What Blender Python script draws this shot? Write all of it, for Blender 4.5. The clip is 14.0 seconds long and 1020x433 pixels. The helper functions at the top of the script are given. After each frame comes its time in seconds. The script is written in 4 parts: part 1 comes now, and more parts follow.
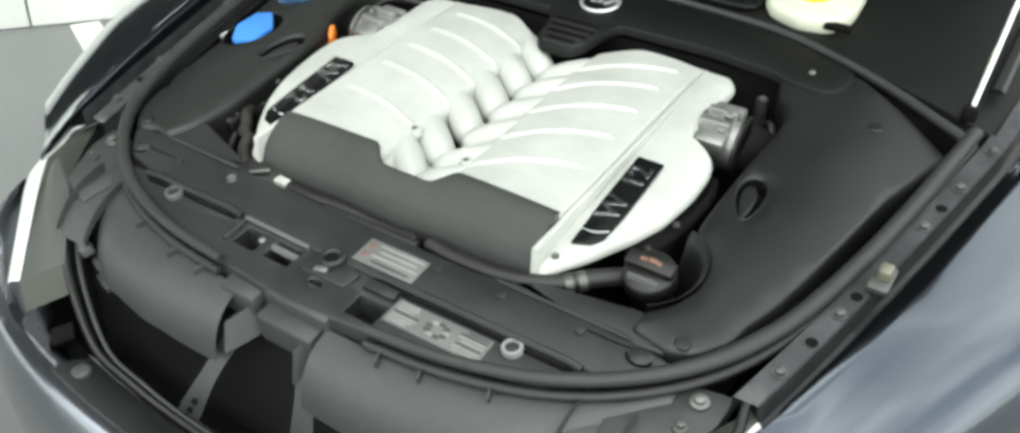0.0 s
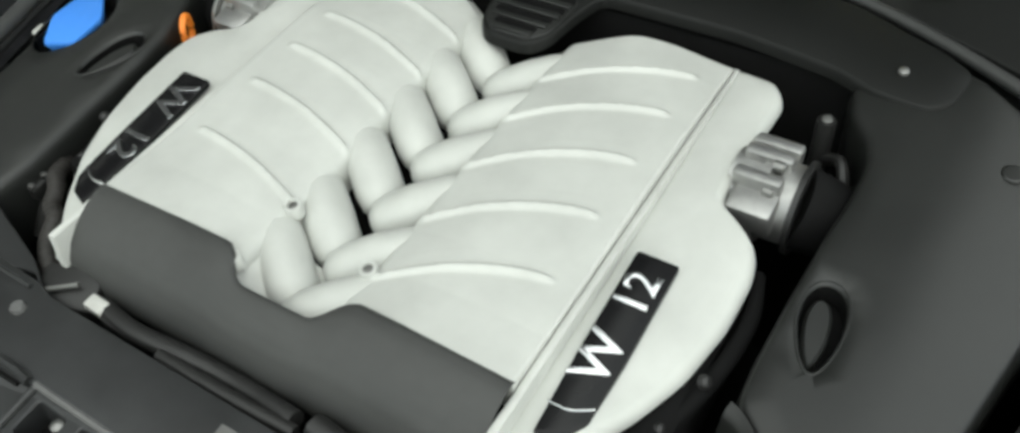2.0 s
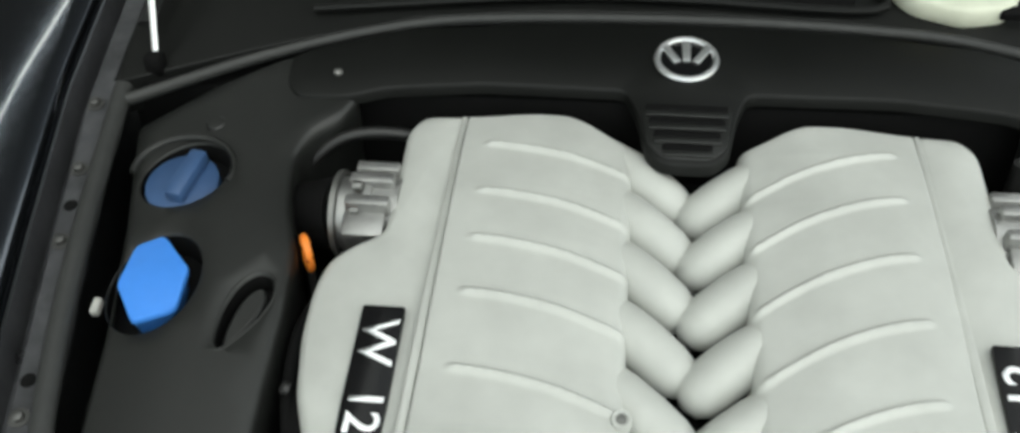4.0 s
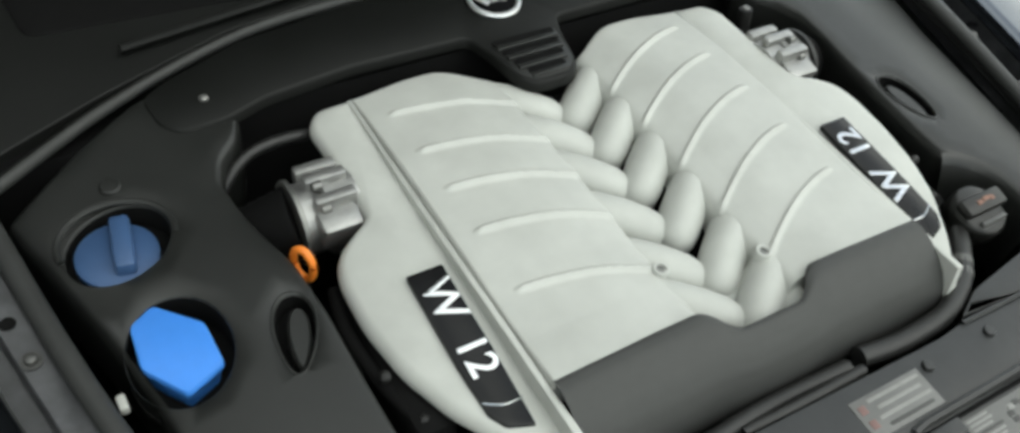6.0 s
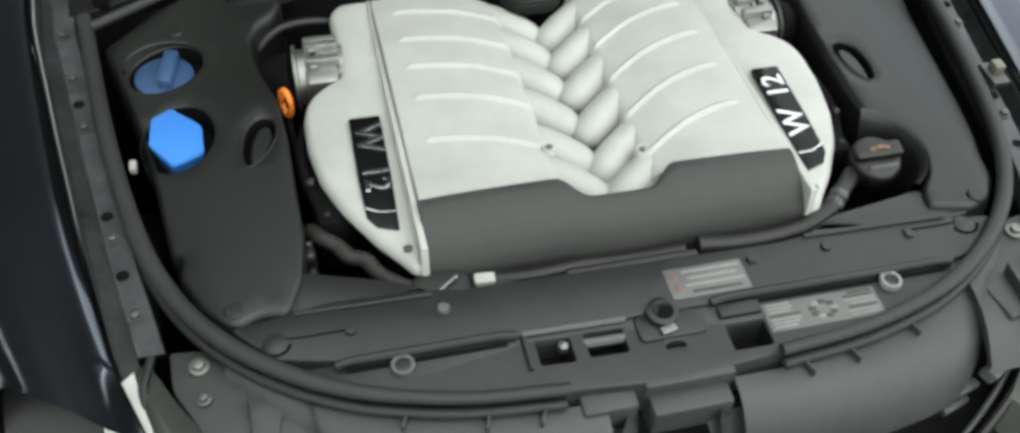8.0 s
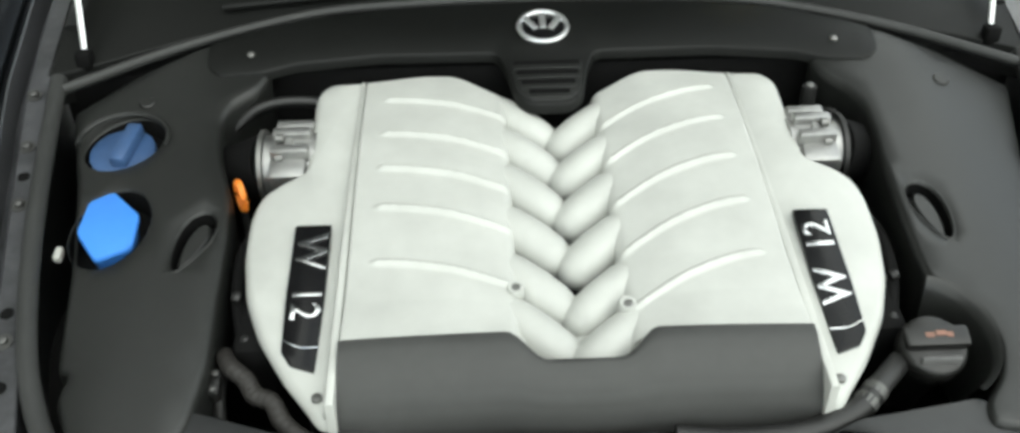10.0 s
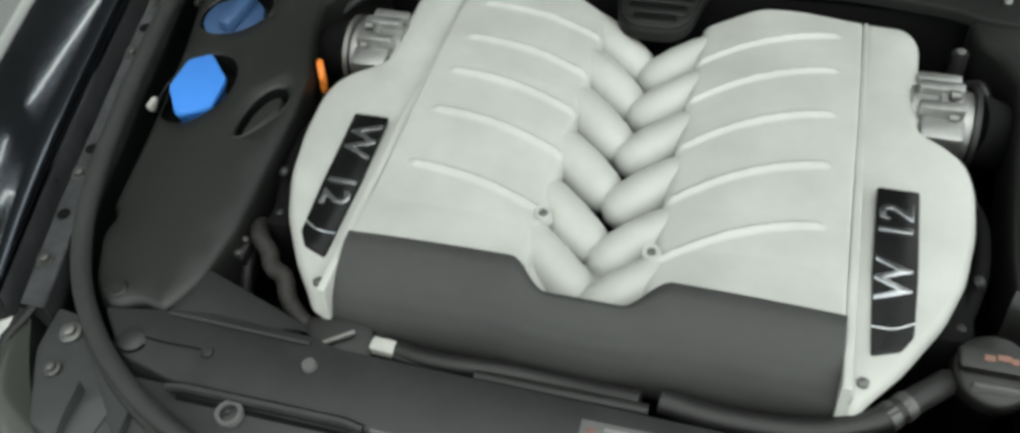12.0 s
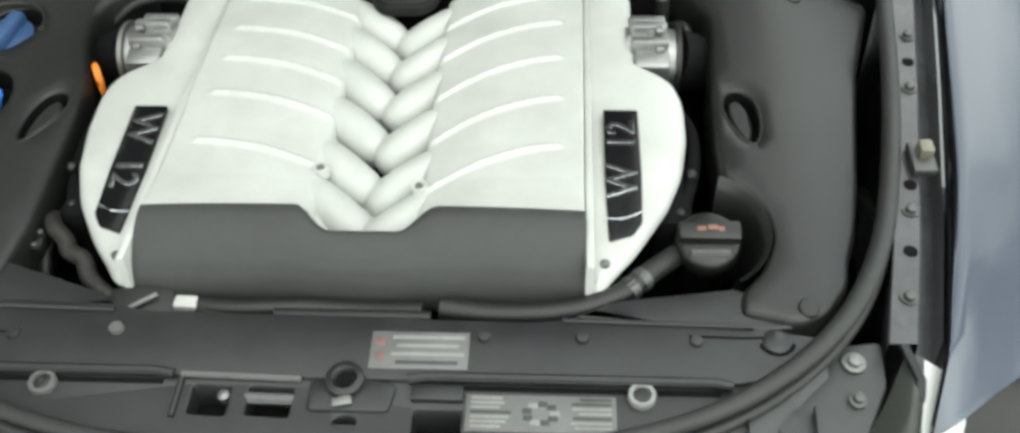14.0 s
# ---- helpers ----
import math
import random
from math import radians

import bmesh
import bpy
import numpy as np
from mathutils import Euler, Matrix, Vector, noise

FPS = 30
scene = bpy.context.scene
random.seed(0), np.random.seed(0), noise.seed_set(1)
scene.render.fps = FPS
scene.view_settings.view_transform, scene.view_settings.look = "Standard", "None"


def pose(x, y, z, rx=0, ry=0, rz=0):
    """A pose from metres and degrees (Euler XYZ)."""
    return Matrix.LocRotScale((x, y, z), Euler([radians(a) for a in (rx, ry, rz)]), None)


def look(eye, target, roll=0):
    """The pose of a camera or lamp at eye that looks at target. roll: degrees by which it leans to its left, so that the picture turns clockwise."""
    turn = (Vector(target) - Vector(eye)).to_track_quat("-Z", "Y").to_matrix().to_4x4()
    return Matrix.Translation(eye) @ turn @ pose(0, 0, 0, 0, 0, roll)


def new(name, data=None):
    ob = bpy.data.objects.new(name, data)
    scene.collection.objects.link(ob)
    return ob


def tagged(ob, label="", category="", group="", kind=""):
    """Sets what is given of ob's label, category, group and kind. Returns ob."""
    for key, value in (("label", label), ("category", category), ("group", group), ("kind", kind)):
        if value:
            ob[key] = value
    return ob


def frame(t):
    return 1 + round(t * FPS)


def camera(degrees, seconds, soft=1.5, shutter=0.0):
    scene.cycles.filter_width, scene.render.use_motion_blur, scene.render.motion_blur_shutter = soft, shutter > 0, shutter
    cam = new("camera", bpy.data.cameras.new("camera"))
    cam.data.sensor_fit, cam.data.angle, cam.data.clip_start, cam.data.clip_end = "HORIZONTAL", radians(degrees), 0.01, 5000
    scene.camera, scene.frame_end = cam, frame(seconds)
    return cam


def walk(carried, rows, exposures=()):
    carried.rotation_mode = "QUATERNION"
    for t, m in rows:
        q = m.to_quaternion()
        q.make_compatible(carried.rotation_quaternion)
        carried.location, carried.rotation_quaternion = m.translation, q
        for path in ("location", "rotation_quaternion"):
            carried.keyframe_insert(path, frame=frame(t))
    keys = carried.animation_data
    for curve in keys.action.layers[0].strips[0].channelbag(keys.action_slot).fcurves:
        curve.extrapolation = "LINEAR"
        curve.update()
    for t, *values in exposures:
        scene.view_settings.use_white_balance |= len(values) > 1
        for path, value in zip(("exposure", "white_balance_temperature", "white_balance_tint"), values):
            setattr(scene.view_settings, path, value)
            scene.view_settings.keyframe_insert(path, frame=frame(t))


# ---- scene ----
cam = camera(55.5, 14.0, soft=3.0)
PATH = [
    (0, (0.832, -1.036, 1.519), (-0.072, 0.404, 0.465), 2.9),
    (0.5, (0.681, -0.956, 1.525), (-0.114, 0.509, 0.421), 1.9),
    (1, (0.533, -0.869, 1.519), (-0.096, 0.629, 0.353), 2.0),
    (1.5, (0.522, -0.66, 1.502), (-0.166, 0.746, 0.257), 0.7),
    (2, (0.558, -0.453, 1.468), (-0.257, 0.81, 0.148), -1.1),
    (2.5, (0.519, -0.41, 1.482), (-0.318, 0.813, 0.138), -0.5),
    (3, (0.343, -0.512, 1.511), (-0.455, 0.786, 0.216), 2.1),
    (3.2, (0.247, -0.555, 1.526), (-0.491, 0.785, 0.237), 0.9),
    (5.3, (-0.602, -0.371, 1.530), (0.179, 0.944, 0.241), 2.8),
    (5.5, (-0.663, -0.411, 1.519), (0.17, 0.867, 0.226), 3.0),
    (6, (-0.661, -0.508, 1.54), (0.183, 0.784, 0.268), 3.0),
    (6.5, (-0.529, -0.693, 1.536), (0.098, 0.749, 0.3), 0.9),
    (7, (-0.486, -0.842, 1.54), (0.0, 0.662, 0.314), 0.1),
    (7.2, (-0.494, -0.913, 1.571), (-0.006, 0.580, 0.333), 0.4),
    (9.3, (-0.124, -1.040, 1.558), (-0.009, 0.567, 0.372), -0.8),
    (9.5, (-0.117, -0.994, 1.55), (-0.003, 0.628, 0.386), -0.8),
    (10, (-0.101, -0.782, 1.544), (-0.045, 0.823, 0.352), -0.7),
    (10.5, (-0.036, -0.607, 1.532), (-0.129, 0.953, 0.284), -1.5),
    (11, (0.087, -0.506, 1.53), (-0.322, 0.97, 0.244), -2.1),
    (11.5, (0.161, -0.532, 1.512), (-0.426, 0.833, 0.173), -4.4),
    (12, (0.145, -0.716, 1.505), (-0.305, 0.731, 0.2), -2.3),
    (12.5, (0.149, -0.963, 1.517), (-0.17, 0.584, 0.289), -1.2),
    (13, (0.154, -1.076, 1.522), (-0.08, 0.522, 0.342), -0.3),
    (13.5, (0.184, -1.051, 1.519), (0.047, 0.559, 0.339), -0.7),
    (14, (0.233, -0.887, 1.503), (0.134, 0.67, 0.252), -1.4),
]
EXPOSURES = [(t, stops, 6520, 3) for t, stops in ((0.0, 0.87), (1.0, 0.85), (1.5, 0.8), (2.0, 0.45), (3.0, 0.23), (6.5, 0.26), (7.2, 0.30), (9.5, 0.74), (10.0, 0.66), (11.0, 0.24), (12.0, 0.24), (12.5, 0.28), (13.0, 0.5), (13.5, 0.72), (14.0, 0.74))]
walk(cam, [(t, look(eye, target, roll)) for t, eye, target, roll in PATH], EXPOSURES)

from mathutils.geometry import delaunay_2d_cdt

# ---- world and light ----
world = bpy.data.worlds.new("world")
world.use_nodes = True
scene.world = world
wn = world.node_tree.nodes
sky = wn.new("ShaderNodeTexSky")
sky.sky_type = "NISHITA"
sky.sun_disc = False
sky.sun_elevation, sky.sun_rotation = radians(40), radians(120)
wl = world.node_tree.links
coord, cloud, ramp, blend = (wn.new("ShaderNode" + k) for k in ("TexCoord", "TexNoise", "MapRange", "Mix"))
blend.data_type = "RGBA"
cloud.inputs["Scale"].default_value, cloud.inputs["Detail"].default_value = 2.2, 5.0
ramp.inputs["From Min"].default_value, ramp.inputs["From Max"].default_value = 0.38, 0.62
ramp.inputs["To Min"].default_value, ramp.inputs["To Max"].default_value = 0.35, 1.0
wl.new(coord.outputs["Generated"], cloud.inputs["Vector"])
wl.new(cloud.outputs["Fac"], ramp.inputs["Value"])
wl.new(ramp.outputs["Result"], blend.inputs["Factor"])
wl.new(sky.outputs["Color"], blend.inputs["A"])
blend.inputs["B"].default_value = (14.0, 14.1, 13.8, 1)
wl.new(blend.outputs["Result"], wn["Background"].inputs["Color"])
wn["Background"].inputs["Strength"].default_value = 0.12
sun = new("sun", bpy.data.lights.new("sun", "SUN"))
sun.data.energy, sun.data.angle, sun.data.color = 0.5, radians(40), (1.0, 0.98, 0.94)
sun.matrix_world = look((2.0, -3.0, 5.0), (0, 0, 0))


# ---- materials ----
def material(name, colour, rough=0.5, metal=0.0, grain=0.12, grain_size=60.0, blotch=0.12, blotch_size=5.0, bump=0.1, bump_size=400.0, coat=0.0, spec=0.5, rough_var=0.08):
    m = bpy.data.materials.new(name)
    m.use_nodes = True
    n, l = m.node_tree.nodes, m.node_tree.links
    p = n["Principled BSDF"]
    p.inputs["Metallic"].default_value = metal
    p.inputs["Specular IOR Level"].default_value = spec
    p.inputs["Coat Weight"].default_value = coat
    p.inputs["Coat Roughness"].default_value = 0.04
    tc = n.new("ShaderNodeTexCoord")
    a, b, c = (n.new("ShaderNodeTexNoise") for _ in range(3))
    for t, s, d in ((a, grain_size, 3), (b, blotch_size, 4), (c, bump_size, 2)):
        t.inputs["Scale"].default_value = s
        t.inputs["Detail"].default_value = d
        l.new(tc.outputs["Object"], t.inputs["Vector"])

    def span(src, lo, hi):
        r = n.new("ShaderNodeMapRange")
        r.inputs["From Min"].default_value, r.inputs["From Max"].default_value = 0.25, 0.75
        r.inputs["To Min"].default_value, r.inputs["To Max"].default_value = lo, hi
        l.new(src, r.inputs["Value"])
        return r.outputs["Result"]

    mul = n.new("ShaderNodeMath")
    mul.operation = "MULTIPLY"
    l.new(span(a.outputs["Fac"], 1 - grain, 1 + grain), mul.inputs[0])
    l.new(span(b.outputs["Fac"], 1 - blotch, 1 + blotch), mul.inputs[1])
    mix = n.new("ShaderNodeVectorMath")
    mix.operation = "SCALE"
    mix.inputs[0].default_value = colour
    l.new(mul.outputs[0], mix.inputs["Scale"])
    l.new(mix.outputs[0], p.inputs["Base Color"])
    l.new(span(b.outputs["Fac"], max(0.02, rough - rough_var), min(1, rough + rough_var)), p.inputs["Roughness"])
    if bump:
        bp = n.new("ShaderNodeBump")
        bp.inputs["Strength"].default_value = bump
        bp.inputs["Distance"].default_value = 0.001
        l.new(c.outputs["Fac"], bp.inputs["Height"])
        l.new(bp.outputs["Normal"], p.inputs["Normal"])
    return m


def glow(name, colour, strength):
    m = bpy.data.materials.new(name)
    m.use_nodes = True
    p = m.node_tree.nodes["Principled BSDF"]
    p.inputs["Base Color"].default_value = (*colour, 1)
    p.inputs["Emission Color"].default_value = (*colour, 1)
    p.inputs["Emission Strength"].default_value = strength
    return m


def glass(name, colour=(1, 1, 1), rough=0.02, clear=1.0):
    m = bpy.data.materials.new(name)
    m.use_nodes = True
    p = m.node_tree.nodes["Principled BSDF"]
    p.inputs["Base Color"].default_value = (*colour, 1)
    p.inputs["Transmission Weight"].default_value = clear
    p.inputs["Roughness"].default_value = rough
    p.inputs["IOR"].default_value = 1.45
    return m


SILVER = material("silver_painted_plastic", (0.50, 0.51, 0.48), 0.45, 0.0, grain=0.04, grain_size=35, blotch=0.085, blotch_size=11, bump=0.06)
FRONT_GREY = material("soft_grey_plastic", (0.044, 0.045, 0.043), 0.58, grain=0.07, blotch=0.16, blotch_size=14, bump=0.1)
COVER = material("black_textured_plastic", (0.0112, 0.0120, 0.0109), 0.40, spec=0.6, grain=0.10, blotch=0.15, bump=0.25, bump_size=700)
COWL = material("cowl_plastic", (0.0050, 0.0056, 0.0049), 0.55, spec=0.28, grain=0.08, bump=0.25, bump_size=700)
PANEL = material("carrier_plastic", (0.021, 0.022, 0.0225), 0.40, spec=0.55, grain=0.12, blotch=0.3, blotch_size=12, bump=0.2)
RUBBER = material("seal_rubber", (0.029, 0.030, 0.029), 0.55, grain=0.1, bump=0.15)
# near-black for black plastic parts and for shade painted into hollows
BLACK = material("black_plastic_and_shade", (0.004, 0.004, 0.004), 0.8, bump=0, spec=0.15)
HOSE = material("black_hose_rubber", (0.016, 0.016, 0.0155), 0.45, bump=0.2)
PAINT = material("dark_car_paint", (0.085, 0.098, 0.12), 0.15, 1.0, grain=0.02, blotch=0.02, bump=0, coat=1.0, rough_var=0.02)
RAIL_GREY = material("rail_primer", (0.055, 0.056, 0.060), 0.34, coat=0.4, grain=0.2, grain_size=90, blotch=0.45, blotch_size=22, bump=0.1)
RAIL = material("inner_wing_paint", (0.014, 0.015, 0.015), 0.35, grain=0.1, blotch=0.3, bump=0.1)
ALU = material("cast_aluminium", (0.40, 0.40, 0.39), 0.46, 0.85, grain=0.12, blotch=0.2, bump=0.3, bump_size=250)
STEEL = material("zinc_bolt_steel", (0.24, 0.24, 0.23), 0.45, 0.8, bump=0.1)
DARK_STEEL = material("dark_bolt_steel", (0.12, 0.12, 0.115), 0.4, 0.6, bump=0.1)
CHROME = material("chrome", (0.78, 0.79, 0.8), 0.12, 1.0, grain=0.02, blotch=0.02, bump=0, rough_var=0.03)
BADGE = material("gloss_black_badge", (0.006, 0.006, 0.0065), 0.22, grain=0.02, blotch=0.05, bump=0, spec=0.3)
BLUE = material("bright_blue_cap", (0.06, 0.26, 0.80), 0.4, grain=0.03, blotch=0.06, bump=0.05)
BLUE_DARK = material("dull_blue_cap", (0.042, 0.090, 0.20), 0.42, grain=0.05, blotch=0.12, bump=0.08)
ORANGE = material("orange_plastic", (0.85, 0.24, 0.03), 0.4, grain=0.04, bump=0.05)
OIL_CAP = material("oil_cap_plastic", (0.012, 0.012, 0.011), 0.4, bump=0.1)
EMBLEM = material("satin_chrome", (0.85, 0.86, 0.87), 0.38, 0.9, grain=0.03, blotch=0.05, bump=0)
ICON = material("orange_print", (0.22, 0.11, 0.075), 0.5, bump=0)
LABEL = material("grey_label_film", (0.15, 0.15, 0.145), 0.4, grain=0.05, blotch=0.15, blotch_size=20, bump=0)
PRINT = material("pale_print", (0.25, 0.25, 0.24), 0.5, bump=0)
PRINT_DARK = material("dark_print", (0.06, 0.06, 0.058), 0.5, bump=0)
RED = material("red_print", (0.19, 0.11, 0.10), 0.5, bump=0)
TANK = material("milky_tank_plastic", (0.66, 0.68, 0.55), 0.4, grain=0.03, blotch=0.08, blotch_size=15, bump=0.05)
YELLOW = material("yellow_cap", (0.85, 0.62, 0.03), 0.4, bump=0.05)
RADIATOR = material("radiator_black", (0.012, 0.012, 0.012), 0.5, bump=0.1)
# car paint made lighter: the sky's sheen on the bumper ledge as colour
BUMPER = material("sky_lit_bumper_paint", (0.27, 0.28, 0.32), 0.2, 1.0, grain=0.03, blotch=0.03, bump=0, coat=0.8, rough_var=0.03)
FLOOR = material("grey_floor_coating", (0.17, 0.175, 0.175), 0.4, grain=0.06, blotch=0.10, blotch_size=1.5, bump=0.05, bump_size=80)
WALL = material("white_wall_panel", (0.80, 0.81, 0.77), 0.5, grain=0.02, blotch=0.04, blotch_size=1.0, bump=0.03)
LAMP = glow("lamp_tube", (1.0, 1.0, 0.96), 7.0)
DARK_SCREEN = material("dark_screen", (0.012, 0.013, 0.0125), 0.6, grain=0.08, blotch=0.15, bump=0.1)
CONNECTOR = material("pale_connector", (0.5, 0.5, 0.47), 0.45, bump=0.05)
CARRIER = material("front_frame_plastic", (0.050, 0.053, 0.053), 0.42, grain=0.08, blotch=0.15, bump=0.1)
LENS = glass("headlamp_lens", (0.060, 0.064, 0.056), 0.16, 0.15)
REFLECTOR = material("headlamp_reflector", (0.20, 0.21, 0.20), 0.5, 0.3, bump=0)


# ---- builders ----
def interp(x, xs, ys):
    return float(np.interp(x, xs, ys))


def Z(y, h=0.0):
    """Height of the sloping plane in which the bay's covers lie."""
    return 0.76 + 0.208 * y + h


def on_plane(h=0.0):
    return lambda x, y: Z(y, h)


def thing(name, label, category, at=(0, 0, 0), group="", kind=""):
    e = new(name)
    e.empty_display_size = 0.03
    e.location = at
    return tagged(e, label, category, group, kind)


def origin(ob):
    p = Vector((0, 0, 0))
    while ob:
        p = p + ob.location
        ob = ob.parent
    return p


def part(name, bm, mat, parent=None, label="", sharp=40):
    me = bpy.data.meshes.new(name)
    bmesh.ops.remove_doubles(bm, verts=bm.verts, dist=1e-5)
    bmesh.ops.recalc_face_normals(bm, faces=bm.faces)
    if parent is not None:
        bmesh.ops.translate(bm, verts=bm.verts, vec=-origin(parent))
    for f in bm.faces:
        f.smooth = True
    bm.to_mesh(me)
    bm.free()
    me.materials.append(mat)
    me.set_sharp_from_angle(angle=radians(sharp))
    ob = new(name, me)
    ob.parent = parent
    if label:
        ob["label"] = label
    return ob


def rounded(pts, r=0.01, n=4):
    """A closed outline with its corners rounded."""
    out = []
    k = len(pts)
    for i in range(k):
        a, b, c = (Vector(pts[j % k]) for j in (i - 1, i, i + 1))
        d1, d2 = (a - b), (c - b)
        q1 = b + d1.normalized() * min(r, d1.length * 0.45)
        q2 = b + d2.normalized() * min(r, d2.length * 0.45)
        for s in range(n + 1):
            t = s / n
            p = q1 * (1 - t) ** 2 + b * 2 * t * (1 - t) + q2 * t * t
            out.append((p.x, p.y))
    return out


def curve_through(pts, n=6, closed=False):
    """Catmull-Rom points through pts (2D or 3D)."""
    P = [Vector(p) for p in pts]
    k = len(P)
    out = []
    for i in range(k if closed else k - 1):
        p0 = P[i - 1] if (i > 0 or closed) else P[0] * 2 - P[1]
        p1, p2 = P[i], P[(i + 1) % k]
        p3 = P[(i + 2) % k] if (i + 2 < k or closed) else P[-1] * 2 - P[-2]
        for s in range(n):
            t = s / n
            out.append(0.5 * (2 * p1 + (p2 - p0) * t + (2 * p0 - 5 * p1 + 4 * p2 - p3) * t * t + (3 * p1 - p0 - 3 * p2 + p3) * t ** 3))
    if not closed:
        out.append(P[-1].copy())
    return out


def inset(outline, d):
    k = len(outline)
    area = sum(outline[i][0] * outline[(i + 1) % k][1] - outline[(i + 1) % k][0] * outline[i][1] for i in range(k))
    sgn = 1 if area > 0 else -1
    out = []
    for i in range(k):
        a, b, c = (Vector(outline[j % k][:2]) for j in (i - 1, i, i + 1))
        t = (b - a).normalized() + (c - b).normalized()
        if t.length < 1e-6:
            t = c - b
        t.normalize()
        out.append((b.x - sgn * t.y * d, b.y + sgn * t.x * d))
    return out


def inside(c, ring):
    hit = False
    for i in range(len(ring)):
        a, b = ring[i - 1].co, ring[i].co
        if (a.y > c.y) != (b.y > c.y) and c.x < (b.x - a.x) * (c.y - a.y) / (b.y - a.y) + a.x:
            hit = not hit
    return hit


def fill(bm, loops, z, step=0.0):
    """Faces between an outer ring of vertices and the rings of holes in it; step: spacing of points within."""
    flat = [v for r in loops for v in r]
    edges, k = [], 0
    for r in loops:
        edges += [(k + i, k + (i + 1) % len(r)) for i in range(len(r))]
        k += len(r)
    if step:
        xs, ys = [v.co.x for v in loops[0]], [v.co.y for v in loops[0]]
        for i in range(1, int((max(xs) - min(xs)) / step) + 1):
            for j in range(1, int((max(ys) - min(ys)) / step) + 1):
                q = Vector((min(xs) + i * step, min(ys) + j * step, 0))
                if inside(q, loops[0]) and not any(inside(q, h) for h in loops[1:]) and min((v.co.xy - q.xy).length for v in flat[:k]) > 0.6 * step:
                    flat.append(bm.verts.new((q.x, q.y, z(q.x, q.y))))
    co, _, tris, source, _, _ = delaunay_2d_cdt([Vector((v.co.x, v.co.y)) for v in flat], edges, [], 0, 1e-7)
    made = [flat[o[0]] if o else bm.verts.new((c.x, c.y, z(c.x, c.y))) for c, o in zip(co, source)]
    for f in tris:
        q = [made[i] for i in f]
        c = sum((v.co for v in q), Vector()) / 3
        if inside(c, loops[0]) and not any(inside(c, h) for h in loops[1:]):
            bm.faces.new(q)


def shell(outline, top, profile, bm=None, close_bottom=False, holes=(), step=0.0):
    """Rings of (inset, dz) from the outer foot inwards, and a filled top. holes: (outline, depth) of wells in it."""
    bm = bm or bmesh.new()

    def ring(o, dz):
        return [bm.verts.new((p[0], p[1], top(p[0], p[1]) + dz)) for p in o]

    def join(r0, r1):
        k = len(r0)
        for i in range(k):
            bm.faces.new((r0[i], r0[(i + 1) % k], r1[(i + 1) % k], r1[i]))

    rings = [ring(inset(outline, d) if d else outline, dz) for d, dz in profile]
    for r0, r1 in zip(rings, rings[1:]):
        join(r0, r1)
    lift = profile[-1][1]
    loops = [rings[-1]]
    for o, depth in holes:
        rim = ring(o, lift)
        mid, low = ring(inset(o, 0.0015), lift - 0.0015), ring(inset(o, 0.0015), lift - depth)
        join(rim, mid)
        join(mid, low)
        loops.append(rim)
    fill(bm, loops, lambda x, y: top(x, y) + lift, step)
    if close_bottom:
        fill(bm, [rings[0]], lambda x, y: top(x, y) + profile[0][1])
    return bm


def plate(outline, top, th=0.004, r=0.0015, bm=None, holes=()):
    return shell(outline, top, [(0, -th), (0, -r), (r * 0.3, -r * 0.3), (r, 0)], bm, True, holes)


def field(us, vs, f, bm=None, skirt=0.0):
    """A surface through f(u, v) for the given steps; skirt: depth of the sides below its border."""
    bm = bm or bmesh.new()
    g = [[bm.verts.new(f(u, v)) for v in vs] for u in us]
    for i in range(len(us) - 1):
        for j in range(len(vs) - 1):
            bm.faces.new((g[i][j], g[i + 1][j], g[i + 1][j + 1], g[i][j + 1]))
    if skirt:
        border = [g[i][0] for i in range(len(us))] + g[-1][1:] + [g[i][-1] for i in range(len(us) - 2, -1, -1)] + [g[0][j] for j in range(len(vs) - 2, 0, -1)]
        low = [bm.verts.new(v.co - Vector((0, 0, skirt))) for v in border]
        k = len(border)
        for i in range(k):
            bm.faces.new((border[i], border[(i + 1) % k], low[(i + 1) % k], low[i]))
    return bm


def tube(path, r, n=10, closed=False, flat=1.0, bm=None):
    """A tube along path; r is a number or a radius for each point."""
    bm = bm or bmesh.new()
    P = [Vector(p) for p in path]
    k = len(P)
    R = r if isinstance(r, (list, tuple)) else [r] * k
    up = Vector((0, 0, 1))
    rings = []
    for i in range(k):
        d = (P[(i + 1) % k] - P[i - 1]) if closed else P[min(i + 1, k - 1)] - P[max(i - 1, 0)]
        d.normalize()
        side = d.cross(up)
        if side.length < 0.15:
            side = d.cross(Vector((0, 1, 0)))
        side.normalize()
        nn = side.cross(d)
        rings.append([bm.verts.new(P[i] + R[i] * (math.cos(a) * side + flat * math.sin(a) * nn)) for a in (2 * math.pi * j / n for j in range(n))])
    for i in range(k if closed else k - 1):
        a, b = rings[i], rings[(i + 1) % k]
        for j in range(n):
            bm.faces.new((a[j], a[(j + 1) % n], b[(j + 1) % n], b[j]))
    if not closed:
        bm.faces.new(rings[0][::-1])
        bm.faces.new(rings[-1])
    return bm


